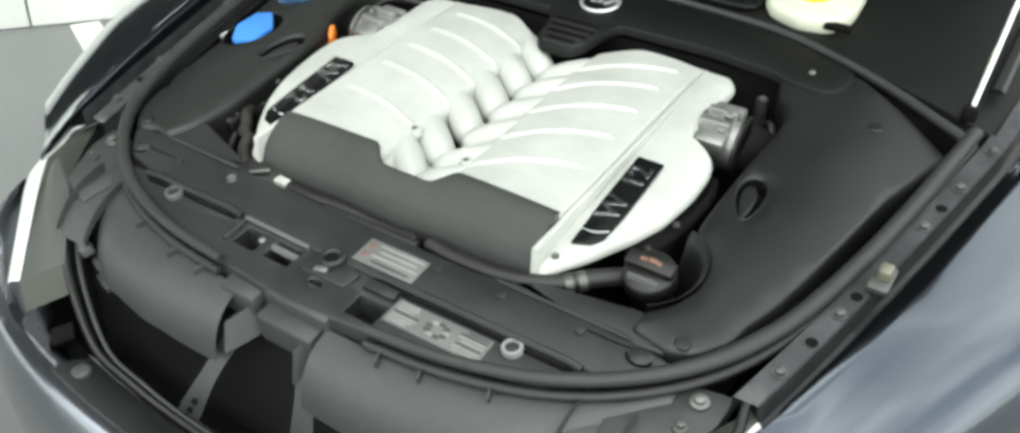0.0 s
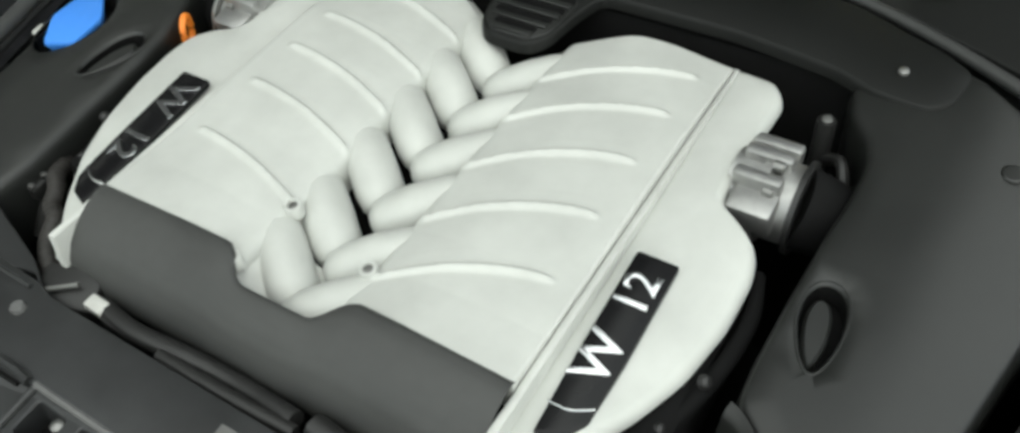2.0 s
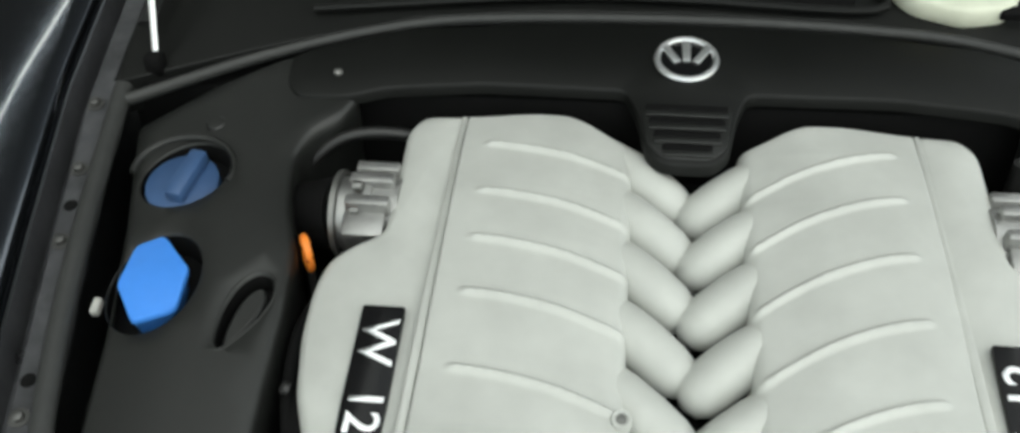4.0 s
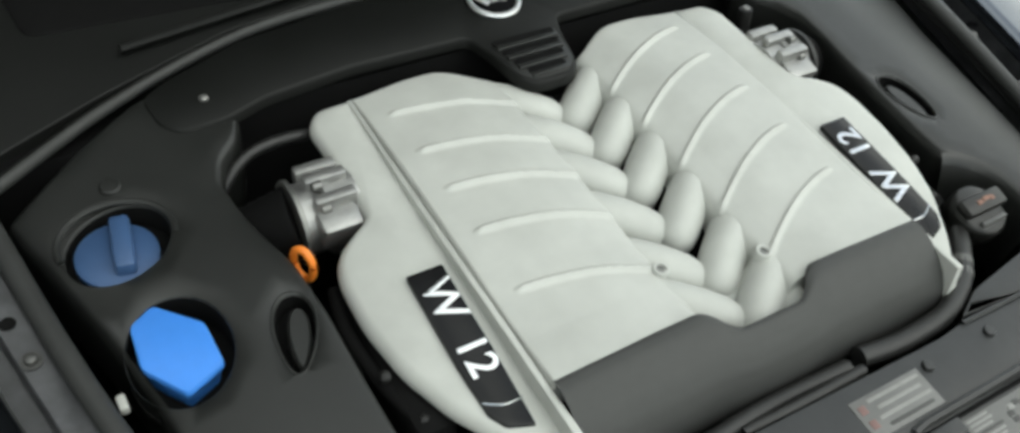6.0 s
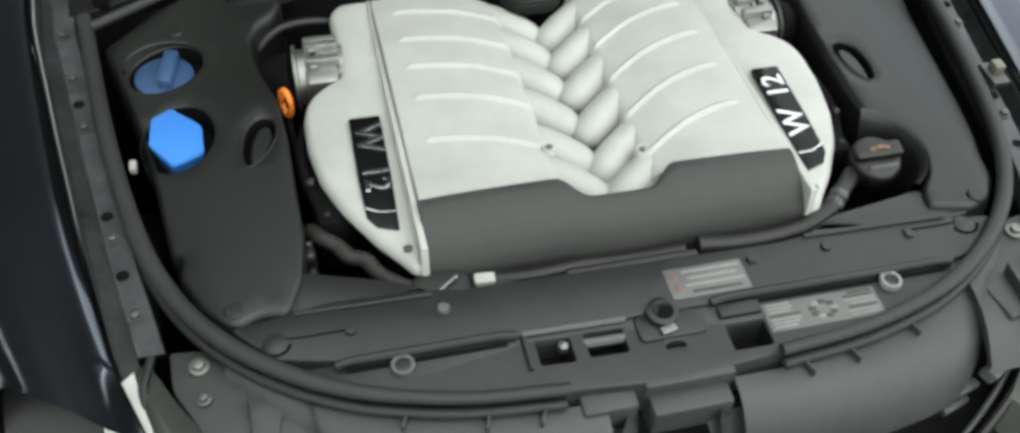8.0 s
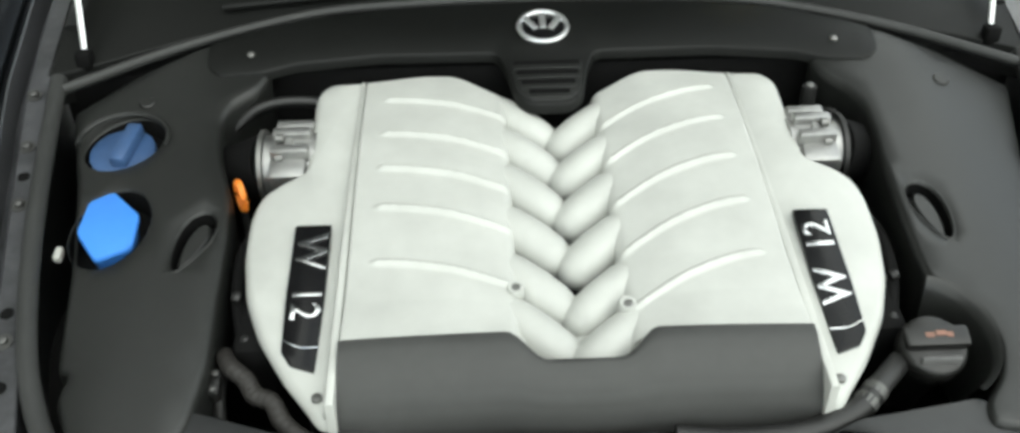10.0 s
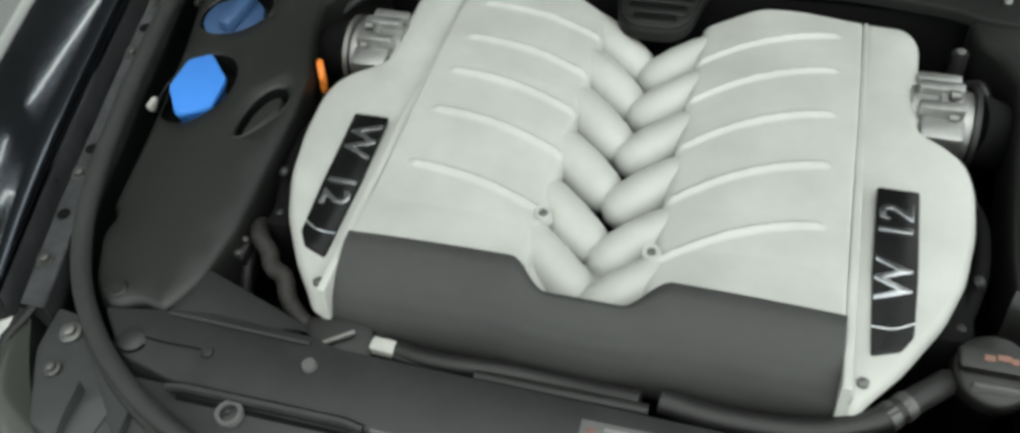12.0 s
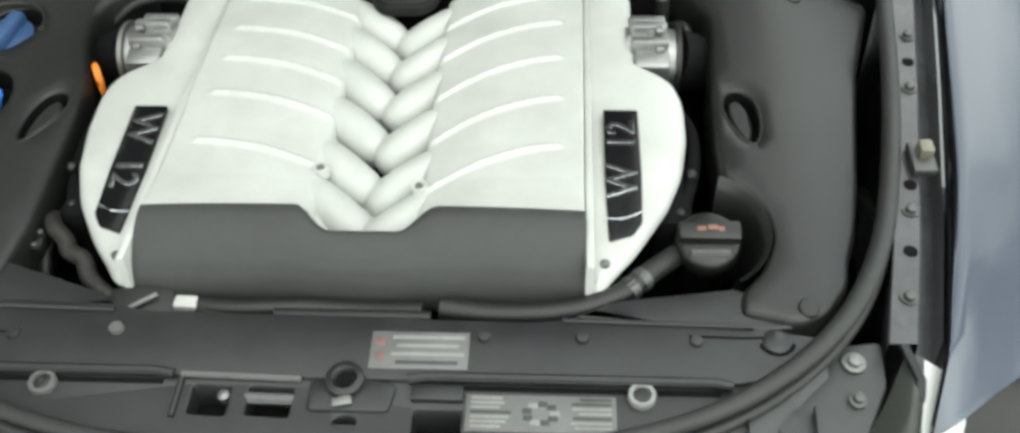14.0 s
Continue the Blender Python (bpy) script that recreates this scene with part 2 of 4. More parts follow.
def lathe(profile, m, n=24, bm=None):
    """A turned body: profile of (radius, height) about m's z axis."""
    bm = bm or bmesh.new()
    rings = [[bm.verts.new(m @ Vector((r * math.cos(a), r * math.sin(a), h))) for a in (2 * math.pi * j / n for j in range(n))] for r, h in ((max(r, 1e-4), h) for r, h in profile)]
    for a, b in zip(rings, rings[1:]):
        for j in range(n):
            bm.faces.new((a[j], a[(j + 1) % n], b[(j + 1) % n], b[j]))
    bm.faces.new(rings[0][::-1])
    bm.faces.new(rings[-1])
    return bm


def block(size, m, bev=0.002, bm=None):
    """A bevelled box at pose m."""
    t = bmesh.new()
    bmesh.ops.create_cube(t, size=1.0)
    bmesh.ops.scale(t, vec=size, verts=t.verts)
    if bev:
        bmesh.ops.bevel(t, geom=list(t.edges), offset=bev, segments=2, affect="EDGES", profile=0.5)
    bmesh.ops.transform(t, matrix=m, verts=t.verts)
    if bm is None:
        return t
    merge(bm, t)
    return bm


def merge(bm, t):
    vs = {v: bm.verts.new(v.co) for v in t.verts}
    for f in t.faces:
        bm.faces.new([vs[v] for v in f.verts])
    t.free()


SLOPE = math.degrees(math.atan(0.208))


def lie(x, y, h=0.0, turn=0.0):
    """A pose on the sloping plane."""
    return Matrix.Translation((x, y, Z(y, h))) @ pose(0, 0, 0, SLOPE, 0, 0) @ pose(0, 0, 0, 0, 0, turn)


def mirror(pts):
    return [(-p[0], *p[1:]) for p in reversed(pts)]


# ---- the yard: floor, and a slanting white wall with an added dark screen above ----
def yard():
    bm = bmesh.new()
    block((400, 400, 0.2), pose(0, 0, -0.1), 0, bm)
    tagged(part("ground", bm, FLOOR), "smooth grey coated floor", "floor", kind="structure")
    m = Matrix.Translation((-2.84, 1.06, 0)) @ pose(0, 0, 0, 0, 0, -33)
    wall = thing("wall_west", "white panelled wall base below an added unseen dark screen", "wall", (-2.84, 1.06, 0), kind="structure")
    part("core", block((0.20, 14.4, 1.30), m @ pose(-0.13, 0, 0.65), 0), PANEL, wall)
    for i in range(12):
        part("wall_panel", block((0.03, 1.192, 1.29), m @ pose(-0.015, -6.6 + 1.2 * i, 0.649), 0.004), WALL, wall)
    # added out of view: darkens the left wing's reflection and blocks sky light
    part("upper_screen", block((0.16, 14.4, 6.2), m @ pose(-0.11, 0, 4.4), 0.01), DARK_SCREEN, wall)
    for y in (-2.4, -0.9, 0.6, 2.1):
        q = m @ pose(0.02, y, 2.55)
        at = q.translation
        lamp = thing("tube_lamp", "slim white tube lamp fixed on the added dark screen", "lamp", at, group="tube lamps on the wall")
        part("housing", block((0.05, 1.16, 0.06), q, 0.004), ALU, lamp)
        part("tube", tube([q @ Vector((0.036, -0.55, 0)), q @ Vector((0.036, 0.55, 0))], 0.014, 8), LAMP, lamp)
    stripe = part("floor_marking", block((2.2, 0.115, 0.006), Matrix.Translation((-1.72, 0.745, 0.003)) @ pose(0, 0, 0, 0, 0, -25.5), 0.001), WALL)
    tagged(stripe, "white painted stripe on the grey floor", "floor marking", kind="structure")


yard()


# ---- car body round the bay ----
body = thing("car_body", "dark painted car front with its bonnet open", "car", (0, 0, 0))
EDGE_Y = [-0.26, -0.14, 0.014, 0.258, 0.495, 0.70, 1.0, 1.4]
EDGE_X = [0.604, 0.653, 0.691, 0.742, 0.788, 0.81, 0.83, 0.84]
SEAL_PTS = [(0.712, 0.50), (0.700, 0.42), (0.682, 0.30), (0.660, 0.18), (0.634, 0.07), (0.608, -0.01), (0.572, -0.08), (0.530, -0.133), (0.480, -0.177), (0.420, -0.215), (0.350, -0.244), (0.250, -0.268), (0.135, -0.279)]


def fender(s):
    def f(u, v):
        prof = [(0, -0.012), (0.002, 0.0), (0.007, 0.004), (0.03, 0.004), (0.06, 0.003), (0.10, 0.000), (0.14, -0.007), (0.18, -0.020), (0.205, -0.046), (0.216, -0.10), (0.222, -0.20), (0.222, -0.5)]
        dx, dz = prof[round(u)]
        # the wing ends in a slanting edge against the headlamp
        y0 = -0.250 + 0.72 * dx
        y = y0 + v ** 1.3 * (1.4 - y0)
        shrink = interp(y, [-0.26, -0.1, 0.15], [0.55, 0.72, 1.0])
        dz -= interp(y, [-0.26, -0.05, 0.10], [0.045, 0.012, 0.0]) * (0.35 + 0.65 * min(1, dx / 0.05))
        return (s * (interp(y, EDGE_Y, EDGE_X) + dx * shrink), y, Z(y, 0.012) + dz)

    bm = field(list(range(12)), [i / 40 for i in range(41)], f)
    bmesh.ops.solidify(bm, geom=list(bm.faces), thickness=0.002)
    part("fender", bm, PAINT, body, "glossy dark painted wing panel", 60)
    # bolted rail between the seal and the wing
    def g(u, v):
        y = -0.13 + v * 1.0
        xo = interp(y, EDGE_Y, EDGE_X) - 0.003
        prof = [(0.0, -0.010), (0.001, -0.055), (0.024, -0.055), (0.0245, -0.018), (0.026, -0.016), (0.056, -0.016), (0.0575, -0.018), (0.058, -0.05)]
        dx, dz = prof[round(u)]
        return (s * (xo - dx), y, Z(y, 0.008) + dz)

    rail = part("wing_rail", field(list(range(8)), [i / 30 for i in range(31)], g), RAIL_GREY, body, "dark bolted inner wing rail", 30)
    for y in (-0.070, 0.056, 0.268, 0.374, 0.48):
        x = s * (interp(y, EDGE_Y, EDGE_X) - 0.040)
        m = lie(x, y, -0.008)
        part("bolt", lathe([(0.011, 0), (0.011, 0.002), (0.0065, 0.002), (0.0065, 0.008), (0.005, 0.009)], m, 12), DARK_STEEL, rail)
    # holes are black discs, their shade painted on the uncut rail
    for y in (-0.005, 0.097, 0.32):
        x = s * (interp(y, EDGE_Y, EDGE_X) - 0.040)
        part("hole", lathe([(0.0085, 0), (0.0085, 0.0012)], lie(x, y, -0.0085), 12), BLACK, rail)
    # inner side wall of the bay below the rail
    def w(u, v):
        y = -0.25 + v * 1.3
        xo = interp(y, EDGE_Y, EDGE_X) - 0.055
        return (s * (xo - 0.01 * u), y, Z(y, -0.05) * (1 - u) + 0.33 * u)

    part("inner_wing", field([0, 1], [i / 12 for i in range(13)], w), RAIL, body)


def car_front():
    for s in (1, -1):
        fender(s)
    # bay floor and bulkhead, near-black: their shade is put into the colour
    bm = bmesh.new()
    block((1.66, 1.5, 0.02), pose(0, 0.45, 0.36), 0, bm)
    part("undertray", bm, BLACK, body)
    # bumper skin, its colour lightened for the sky's reflection
    def b(u, v):
        a = (v - 0.5) * 2
        x = 0.80 * math.sin(a * 1.35) / math.sin(1.35)
        y0 = -0.50 + 0.30 * abs(a) ** 2.2
        prof = [(0.085, 0.486), (0.060, 0.502), (0.030, 0.512), (0.010, 0.514), (0.0, 0.508), (-0.012, 0.485), (-0.020, 0.44), (-0.022, 0.36), (-0.01, 0.25), (0.01, 0.20)]
        dy, z = prof[round(u)]
        return (x, y0 + dy, z + 0.05 * abs(a) ** 2)

    bm = field(list(range(10)), [i / 40 for i in range(41)], b)
    part("bumper", bm, BUMPER, body, "front bumper in car paint, lightened for the sky's sheen", 60)

    def strip(u, v):
        x, y, z = b(0, 0.345 + 0.31 * v)
        dy, dz = ((0.0, -0.006), (-0.003, 0.006), (-0.028, 0.021), (-0.056, 0.030), (-0.068, 0.031), (-0.072, 0.024))[round(u)]
        return (x, y + dy, z + dz)

    part("bumper_strip", field(list(range(6)), [i / 30 for i in range(31)], strip), PANEL, body, "dark plastic bumper strip", 60)


car_front()

# rubber seal round the bay
seal = thing("bonnet_seal", "black rubber bonnet seal running round the engine bay", "seal", (0, -0.27, 0.7))
for s in (1, -1):
    pts = curve_through([(s * x, y, Z(y, 0.004)) for x, y in SEAL_PTS], 5)
    thin = [interp(p.y, [-0.27, -0.22, -0.05], [0.0085, 0.0105, 0.0120]) for p in pts]
    part("seal_lip", tube(pts, thin, 12, flat=0.9), RUBBER, seal, sharp=60)
    foot = curve_through([(s * (x + 0.005), y - 0.003, Z(y, -0.018)) for x, y in SEAL_PTS], 5)
    part("seal_foot", tube(foot, 0.0075, 8, flat=0.9), RUBBER, seal, sharp=60)
REAR = [(-0.70, 0.478), (-0.54, 0.568), (-0.36, 0.636), (-0.20, 0.656), (0, 0.662), (0.20, 0.656), (0.36, 0.636), (0.54, 0.568), (0.70, 0.478)]
part("rear_seal_lip", tube(curve_through([(x, y, Z(y, 0.004)) for x, y in REAR], 6), 0.007, 10, flat=1.2), RUBBER, seal, sharp=60)
part("rear_seal_foot", tube(curve_through([(x, y + 0.016, Z(y, -0.004)) for x, y in REAR], 6), 0.010, 8, flat=0.6), COWL, seal, sharp=60)


# ---- engine cover ----
cover = thing("engine_cover", "silver plastic twin-bank engine cover with raised ribs", "engine cover", (0, 0.2, 0.70))
# rib heads along each bank, and how far each rib sweeps forward towards the valley
RIBS = {-1: ((0.431, 0.352, 0.282, 0.211, 0.121), 0.030), 1: ((0.443, 0.369, 0.288, 0.206, 0.118), 0.068)}


def main_z(y):
    return interp(y, [-0.05, 0, 0.06, 0.12, 0.207, 0.285, 0.36, 0.44, 0.50], [0.790, 0.797, 0.801, 0.809, 0.825, 0.838, 0.848, 0.855, 0.857])


def smoothstep(t):
    t = max(0.0, min(1.0, t))
    return t * t * (3 - 2 * t)


def bank_height(ax, y, s):
    z = main_z(y)
    if ax < 0.15:
        z -= 0.012 * ((0.15 - ax) / 0.085) ** 2
    z += 0.003 * math.sin(max(0, min(1, (ax - 0.10) / 0.164)) * math.pi)
    heads, sweep = RIBS[s]
    for ry in heads:
        c = ry - sweep * max(0, (0.235 - ax) / 0.16) ** 1.5
        d = (y - c)
        amp = 0.0042 * smoothstep((0.240 - ax) / 0.012) * smoothstep((ax - 0.055) / 0.02)
        z += amp * math.exp(-(d / 0.0036) ** 2)
        if 0 > d > -0.06:
            z -= 0.0016 * smoothstep((0.240 - ax) / 0.03) * math.exp(d / 0.02)
    return z


def bank(s):
    us = [0, 0.008, 0.02, 0.04, 0.06] + [0.09 + 0.86 * i / 52 for i in range(53)] + [0.97, 0.985, 0.995, 1]
    vs = [0.004 * i for i in range(8)] + [0.03 + 0.945 * i / 280 for i in range(281)] + [0.982, 0.988, 0.993, 0.997, 1]

    def f(u, v):
        ax = 0.062 + u * (0.2642 - 0.062)
        yr = 0.497 - 0.042 * smoothstep((0.15 - ax) / 0.10) - 0.008 * smoothstep((ax - 0.17) / 0.09)
        y = 0.001 + v * (yr - 0.001)
        z = bank_height(ax, y, s)
        for d, r in ((ax - 0.062, 0.012), (0.2642 - ax, 0.002), (yr - y, 0.008)):
            if d < r:
                z -= r - math.sqrt(max(0, r * r - (r - d) ** 2))
        return (s * ax, y, z)

    part("bank_panel", field(us, vs, f, skirt=0.035), SILVER, cover, "silver ribbed bank panel", 50)


WING = [(0.2655, 0.490), (0.318, 0.486), (0.336, 0.460), (0.333, 0.305), (0.338, 0.288), (0.366, 0.273), (0.389, 0.255), (0.398, 0.225), (0.398, 0.165), (0.387, 0.10), (0.365, 0.042), (0.328, -0.018), (0.300, -0.052), (0.286, -0.072), (0.271, -0.072), (0.2655, -0.03)]


def wing_z(x, y):
    z = interp(y, [-0.1, 0, 0.2, 0.28, 0.48], [0.743, 0.768, 0.816, 0.832, 0.857])
    return z - 0.010 * max(0, (abs(x) - 0.34) / 0.06) ** 2


def wing(s):
    o = rounded(WING, 0.014, 4)
    if s < 0:
        o = mirror(o)
    bm = shell(o, wing_z, [(0.003, -0.020), (0, -0.013), (0.0015, -0.008), (0.005, -0.0025), (0.011, 0)])
    w = part("side_panel", bm, SILVER, cover, "silver side panel with a black badge", 50)
    # raised rail along the seam
    rail = [(s * 0.2655, 0.484), (s * 0.2715, 0.484), (s * 0.2745, 0.2), (s * 0.2750, -0.073), (s * 0.2655, -0.073)]
    part("seam_rail", plate(rail if s < 0 else rail[::-1], lambda x, y: max(wing_z(0, y) + 0.0004, min(main_z(y) - 0.004, wing_z(0, y) + 0.028)), 0.05, 0.002), SILVER, cover)
    # badge
    b = [(0.2895, 0.192), (0.3345, 0.192), (0.3355, 0.08), (0.3335, 0.014), (0.322, -0.004), (0.2935, -0.014), (0.2900, 0.08)]
    b = rounded([(s * x, y) for x, y in (b if s < 0 else b[::-1])], 0.003, 2)
    badge = part("badge", plate(b, lambda x, y: wing_z(0, y) + 0.0035, 0.006, 0.0015), BADGE, cover, "gloss black badge reading W 12")
    line = [(s * x, y, wing_z(0, y) + 0.004) for x, y in ((0.2915, 0.017), (0.313, 0.018), (0.333, 0.028))]
    part("chrome_line", tube(curve_through(line, 4), 0.0012, 6), CHROME, badge)
    for txt, yc, size in (("W", 0.074 if s > 0 else 0.150, 0.052), ("12", 0.148 if s > 0 else 0.076, 0.049)):
        cu = bpy.data.curves.new("letters", "FONT")
        cu.body, cu.size, cu.extrude, cu.bevel_depth, cu.offset = txt, size, 0.0010, 0.0004, 0.0004
        cu.align_x, cu.align_y = "CENTER", "CENTER"
        tmp = new("letters", cu)
        dg = bpy.context.evaluated_depsgraph_get()
        me = bpy.data.meshes.new_from_object(tmp.evaluated_get(dg))
        bpy.data.objects.remove(tmp)
        bm = bmesh.new()
        bm.from_mesh(me)
        slope = math.degrees(math.atan(0.24))
        m = Matrix.Translation((s * 0.3125, yc, wing_z(0, yc) + 0.0048)) @ pose(0, 0, 0, slope, 0, 0) @ pose(0, 0, 0, 0, 0, 90 if s > 0 else -90)
        bmesh.ops.transform(bm, matrix=m, verts=bm.verts)
        part("letters", bm, CHROME, badge, "chrome letters " + txt)
    part("cover_screw", lathe([(0.006, 0), (0.006, 0.004), (0.003, 0.005)], Matrix.Translation((s * 0.288, -0.045, wing_z(0, -0.045))), 12), STEEL, cover)


for s in (1, -1):
    bank(s)
    wing(s)
    for i, ry in enumerate([0.420, 0.345, 0.270, 0.192, 0.112, 0.040]):
        y0 = ry + (0.012 if s < 0 else -0.008)
        zz = main_z(y0)
        p0, p1 = Vector((s * 0.112, y0 + 0.042, zz - 0.037)), Vector((-s * 0.004, y0 - 0.048, zz - 0.066))
        pts, rad = [], []
        for t in (0, 0.02, 0.08, 0.2, 0.4, 0.6, 0.8, 0.9, 0.97, 1.0):
            pts.append(p0.lerp(p1, t) + Vector((0, 0, 0.011 * math.sin(math.pi * t))))
            rad.append((0.0265 + 0.0025 * smoothstep(t * 2)) * math.sqrt(max(0.02, 1 - max(0.0, (t - 0.68) / 0.32) ** 4)))
        part("runner", tube(pts, rad, 16), SILVER, cover, sharp=70)
# pale apron where the banks meet at the front
def apron(u, v):
    x, y = -0.075 + 0.155 * u, -0.042 + 0.10 * v
    k = abs(x) / 0.07
    return (x, y, main_z(y) - 0.050 + 0.034 * min(1.0, k) ** 1.5 - 0.012 * (1 - v))


part("apron", field([i / 16 for i in range(17)], [i / 8 for i in range(9)], apron), SILVER, cover)
for x, y, h in ((0.063, 0.052, -0.008), (-0.065, 0.085, -0.010), (0.018, 0.018, -0.040), (-0.068, -0.005, -0.006)):
    q = Matrix.Translation((x, y, main_z(y) + h)) @ pose(0, 0, 0, 12)
    boss = part("screw_boss", lathe([(0.0105, -0.012), (0.0100, 0.003), (0.0088, 0.0045), (0.0062, 0.004), (0.0058, 0.001)], q, 16), SILVER, cover)
    part("cover_screw", lathe([(0.0050, 0), (0.0050, 0.0022), (0.0022, 0.0024), (0.0020, 0.0015)], q, 12), STEEL, boss)
# near-black slab painting the shade deep between the banks
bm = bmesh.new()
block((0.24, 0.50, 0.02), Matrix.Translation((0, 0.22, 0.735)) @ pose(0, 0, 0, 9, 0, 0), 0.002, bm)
part("valley_shade", bm, BLACK, cover)


# grey front shield
def shield(u, v):
    x = -0.2652 + 0.5304 * u
    dip = smoothstep((0.085 - abs(x - 0.006)) / 0.045)
    prof_y = [0.006, 0.001, -0.012, -0.028, -0.045, -0.058, -0.066, -0.070, -0.071, -0.068]
    prof_z = [0.800, 0.8035, 0.8015, 0.793, 0.779, 0.763, 0.745, 0.725, 0.708, 0.700]
    t = v * 9
    y, z = interp(t, range(10), prof_y), interp(t, range(10), prof_z)
    fade = (1 - v) ** 1.6
    return (x, y - 0.036 * dip * (1 - v) ** 2.5, z - 0.021 * dip * fade - 0.004 * (abs(x) / 0.26) ** 4)


bm = field([i / 70 for i in range(71)], [i / 27 for i in range(28)], shield)
bmesh.ops.solidify(bm, geom=list(bm.faces), thickness=0.003)
part("front_shield", bm, FRONT_GREY, cover, "matt dark grey front shield", 50)

# engine below the cover, near-black so its colour holds the shade
engine = thing("engine_block", "engine block under the silver cover, shade put into its black", "engine", (0, 0.2, 0.37))
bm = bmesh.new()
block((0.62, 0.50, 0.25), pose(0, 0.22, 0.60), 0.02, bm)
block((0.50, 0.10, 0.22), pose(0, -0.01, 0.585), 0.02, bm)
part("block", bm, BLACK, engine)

# ---- side covers ----
RIGHT = [(0.690, 0.462), (0.600, 0.520), (0.512, 0.566), (0.450, 0.580), (0.392, 0.503), (0.406, 0.470), (0.430, 0.440), (0.444, 0.403), (0.443, 0.352), (0.438, 0.300), (0.434, 0.22), (0.432, 0.14), (0.434, 0.096), (0.464, 0.070), (0.482, 0.036), (0.484, -0.004), (0.468, -0.045), (0.440, -0.075), (0.438, -0.104), (0.473, -0.110), (0.500, -0.118), (0.535, -0.105), (0.566, -0.062), (0.570, -0.030), (0.588, 0.02), (0.603, 0.085), (0.645, 0.31)]
LEFT = [(-0.690, 0.462), (-0.645, 0.31), (-0.612, 0.165), (-0.588, 0.012), (-0.572, 0.006), (-0.579, -0.026), (-0.552, -0.085), (-0.526, -0.114), (-0.506, -0.120), (-0.482, -0.106), (-0.446, -0.112), (-0.424, -0.060), (-0.416, 0.012), (-0.420, 0.10), (-0.422, 0.20), (-0.430, 0.275), (-0.446, 0.32), (-0.456, 0.36), (-0.462, 0.403), (-0.450, 0.438), (-0.420, 0.468), (-0.404, 0.506), (-0.450, 0.580), (-0.512, 0.566), (-0.600, 0.520)]


def oval(x, y, rx, ry, tilt=0.0, n=28, egg=0.0):
    c, d = math.cos(radians(tilt)), math.sin(radians(tilt))
    out = []
    for i in range(n):
        a = 2 * math.pi * i / n
        px, py = rx * math.cos(a) * (1 + egg * math.sin(a)), ry * math.sin(a)
        out.append((x + c * px - d * py, y + d * px + c * py))
    return out


def cover_top(x, y):
    """Top of a side cover: a broad crown that falls off to the wing and, more softly, to the engine."""
    a = abs(x)
    return Z(y, 0.006) - 0.020 * max(0.0, (a - 0.525) / 0.12) ** 1.25 - 0.003 * max(0.0, (0.455 - a) / 0.04) ** 1.5


def side_cover(name, label, outline, wells):
    c = thing(name, label, "engine bay cover", (outline[0][0], 0.2, 0.72))
    bm = shell(rounded(outline, 0.012, 3), cover_top, [(0.003, -0.10), (0, -0.016), (0.0012, -0.007), (0.004, -0.002), (0.008, 0)], holes=[(w, d) for w, d in wells], step=0.022)
    part("panel", bm, COVER, c, sharp=50)
    # black floor and sleeve paint the shade inside each well
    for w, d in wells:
        part("well_shade", plate(w, on_plane(0.003 - d), 0.003, 0.0003), BLACK, c)
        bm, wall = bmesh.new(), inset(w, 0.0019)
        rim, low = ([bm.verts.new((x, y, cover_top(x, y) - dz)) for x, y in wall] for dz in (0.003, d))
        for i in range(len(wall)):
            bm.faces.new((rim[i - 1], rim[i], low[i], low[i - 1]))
        part("well_wall_shade", bm, BLACK, c)
    return c


GRIPS = ((0.4725, 0.197, 10), (-0.4645, 0.185, -18))
GRIP_R, GRIP_L = (oval(x, y, 0.0215, 0.049, tilt, egg=0.28) for x, y, tilt in GRIPS)
right_cover = side_cover("bay_cover", "black textured plastic bay cover beside the oil filler", RIGHT, [(GRIP_R, 0.022)])
left_cover = side_cover("bay_cover", "black textured plastic bay cover holding two blue caps", LEFT, [(GRIP_L, 0.022), (oval(-0.574, 0.217, 0.054, 0.066), 0.035), (oval(-0.590, 0.371, 0.058, 0.050), 0.030)])
for c, (x, y, tilt) in zip((right_cover, left_cover), GRIPS):
    s = 1 if x > 0 else -1
    part("grip_tongue", shell(oval(x - 0.0025 * s, y - 0.005, 0.0120, 0.0375, tilt, 20, 0.3), lambda x, y: cover_top(x, y) - 0.003, [(0, -0.018), (0, -0.003), (0.003, 0)]), COVER, c)
    part("grip_rim", tube([(px, py, cover_top(px, py) - 0.0002) for px, py in oval(x, y, 0.0225, 0.050, tilt, egg=0.28)], 0.0015, 6, closed=True), COVER, c)

# ---- lock carrier across the front ----
carrier = thing("lock_carrier", "dark plastic lock carrier panel with labels and latch openings", "front panel", (0, -0.2, 0.6))
o = [(-0.52, -0.118), (-0.40, -0.10), (-0.27, -0.104), (-0.24, -0.112), (0.20, -0.118), (0.25, -0.113), (0.44, -0.118), (0.52, -0.13), (0.46, -0.185), (0.39, -0.193), (-0.36, -0.193), (-0.47, -0.17)]
part("rear_strip", plate(rounded(o, 0.01, 3), on_plane(0.0), 0.05, 0.003), PANEL, carrier)
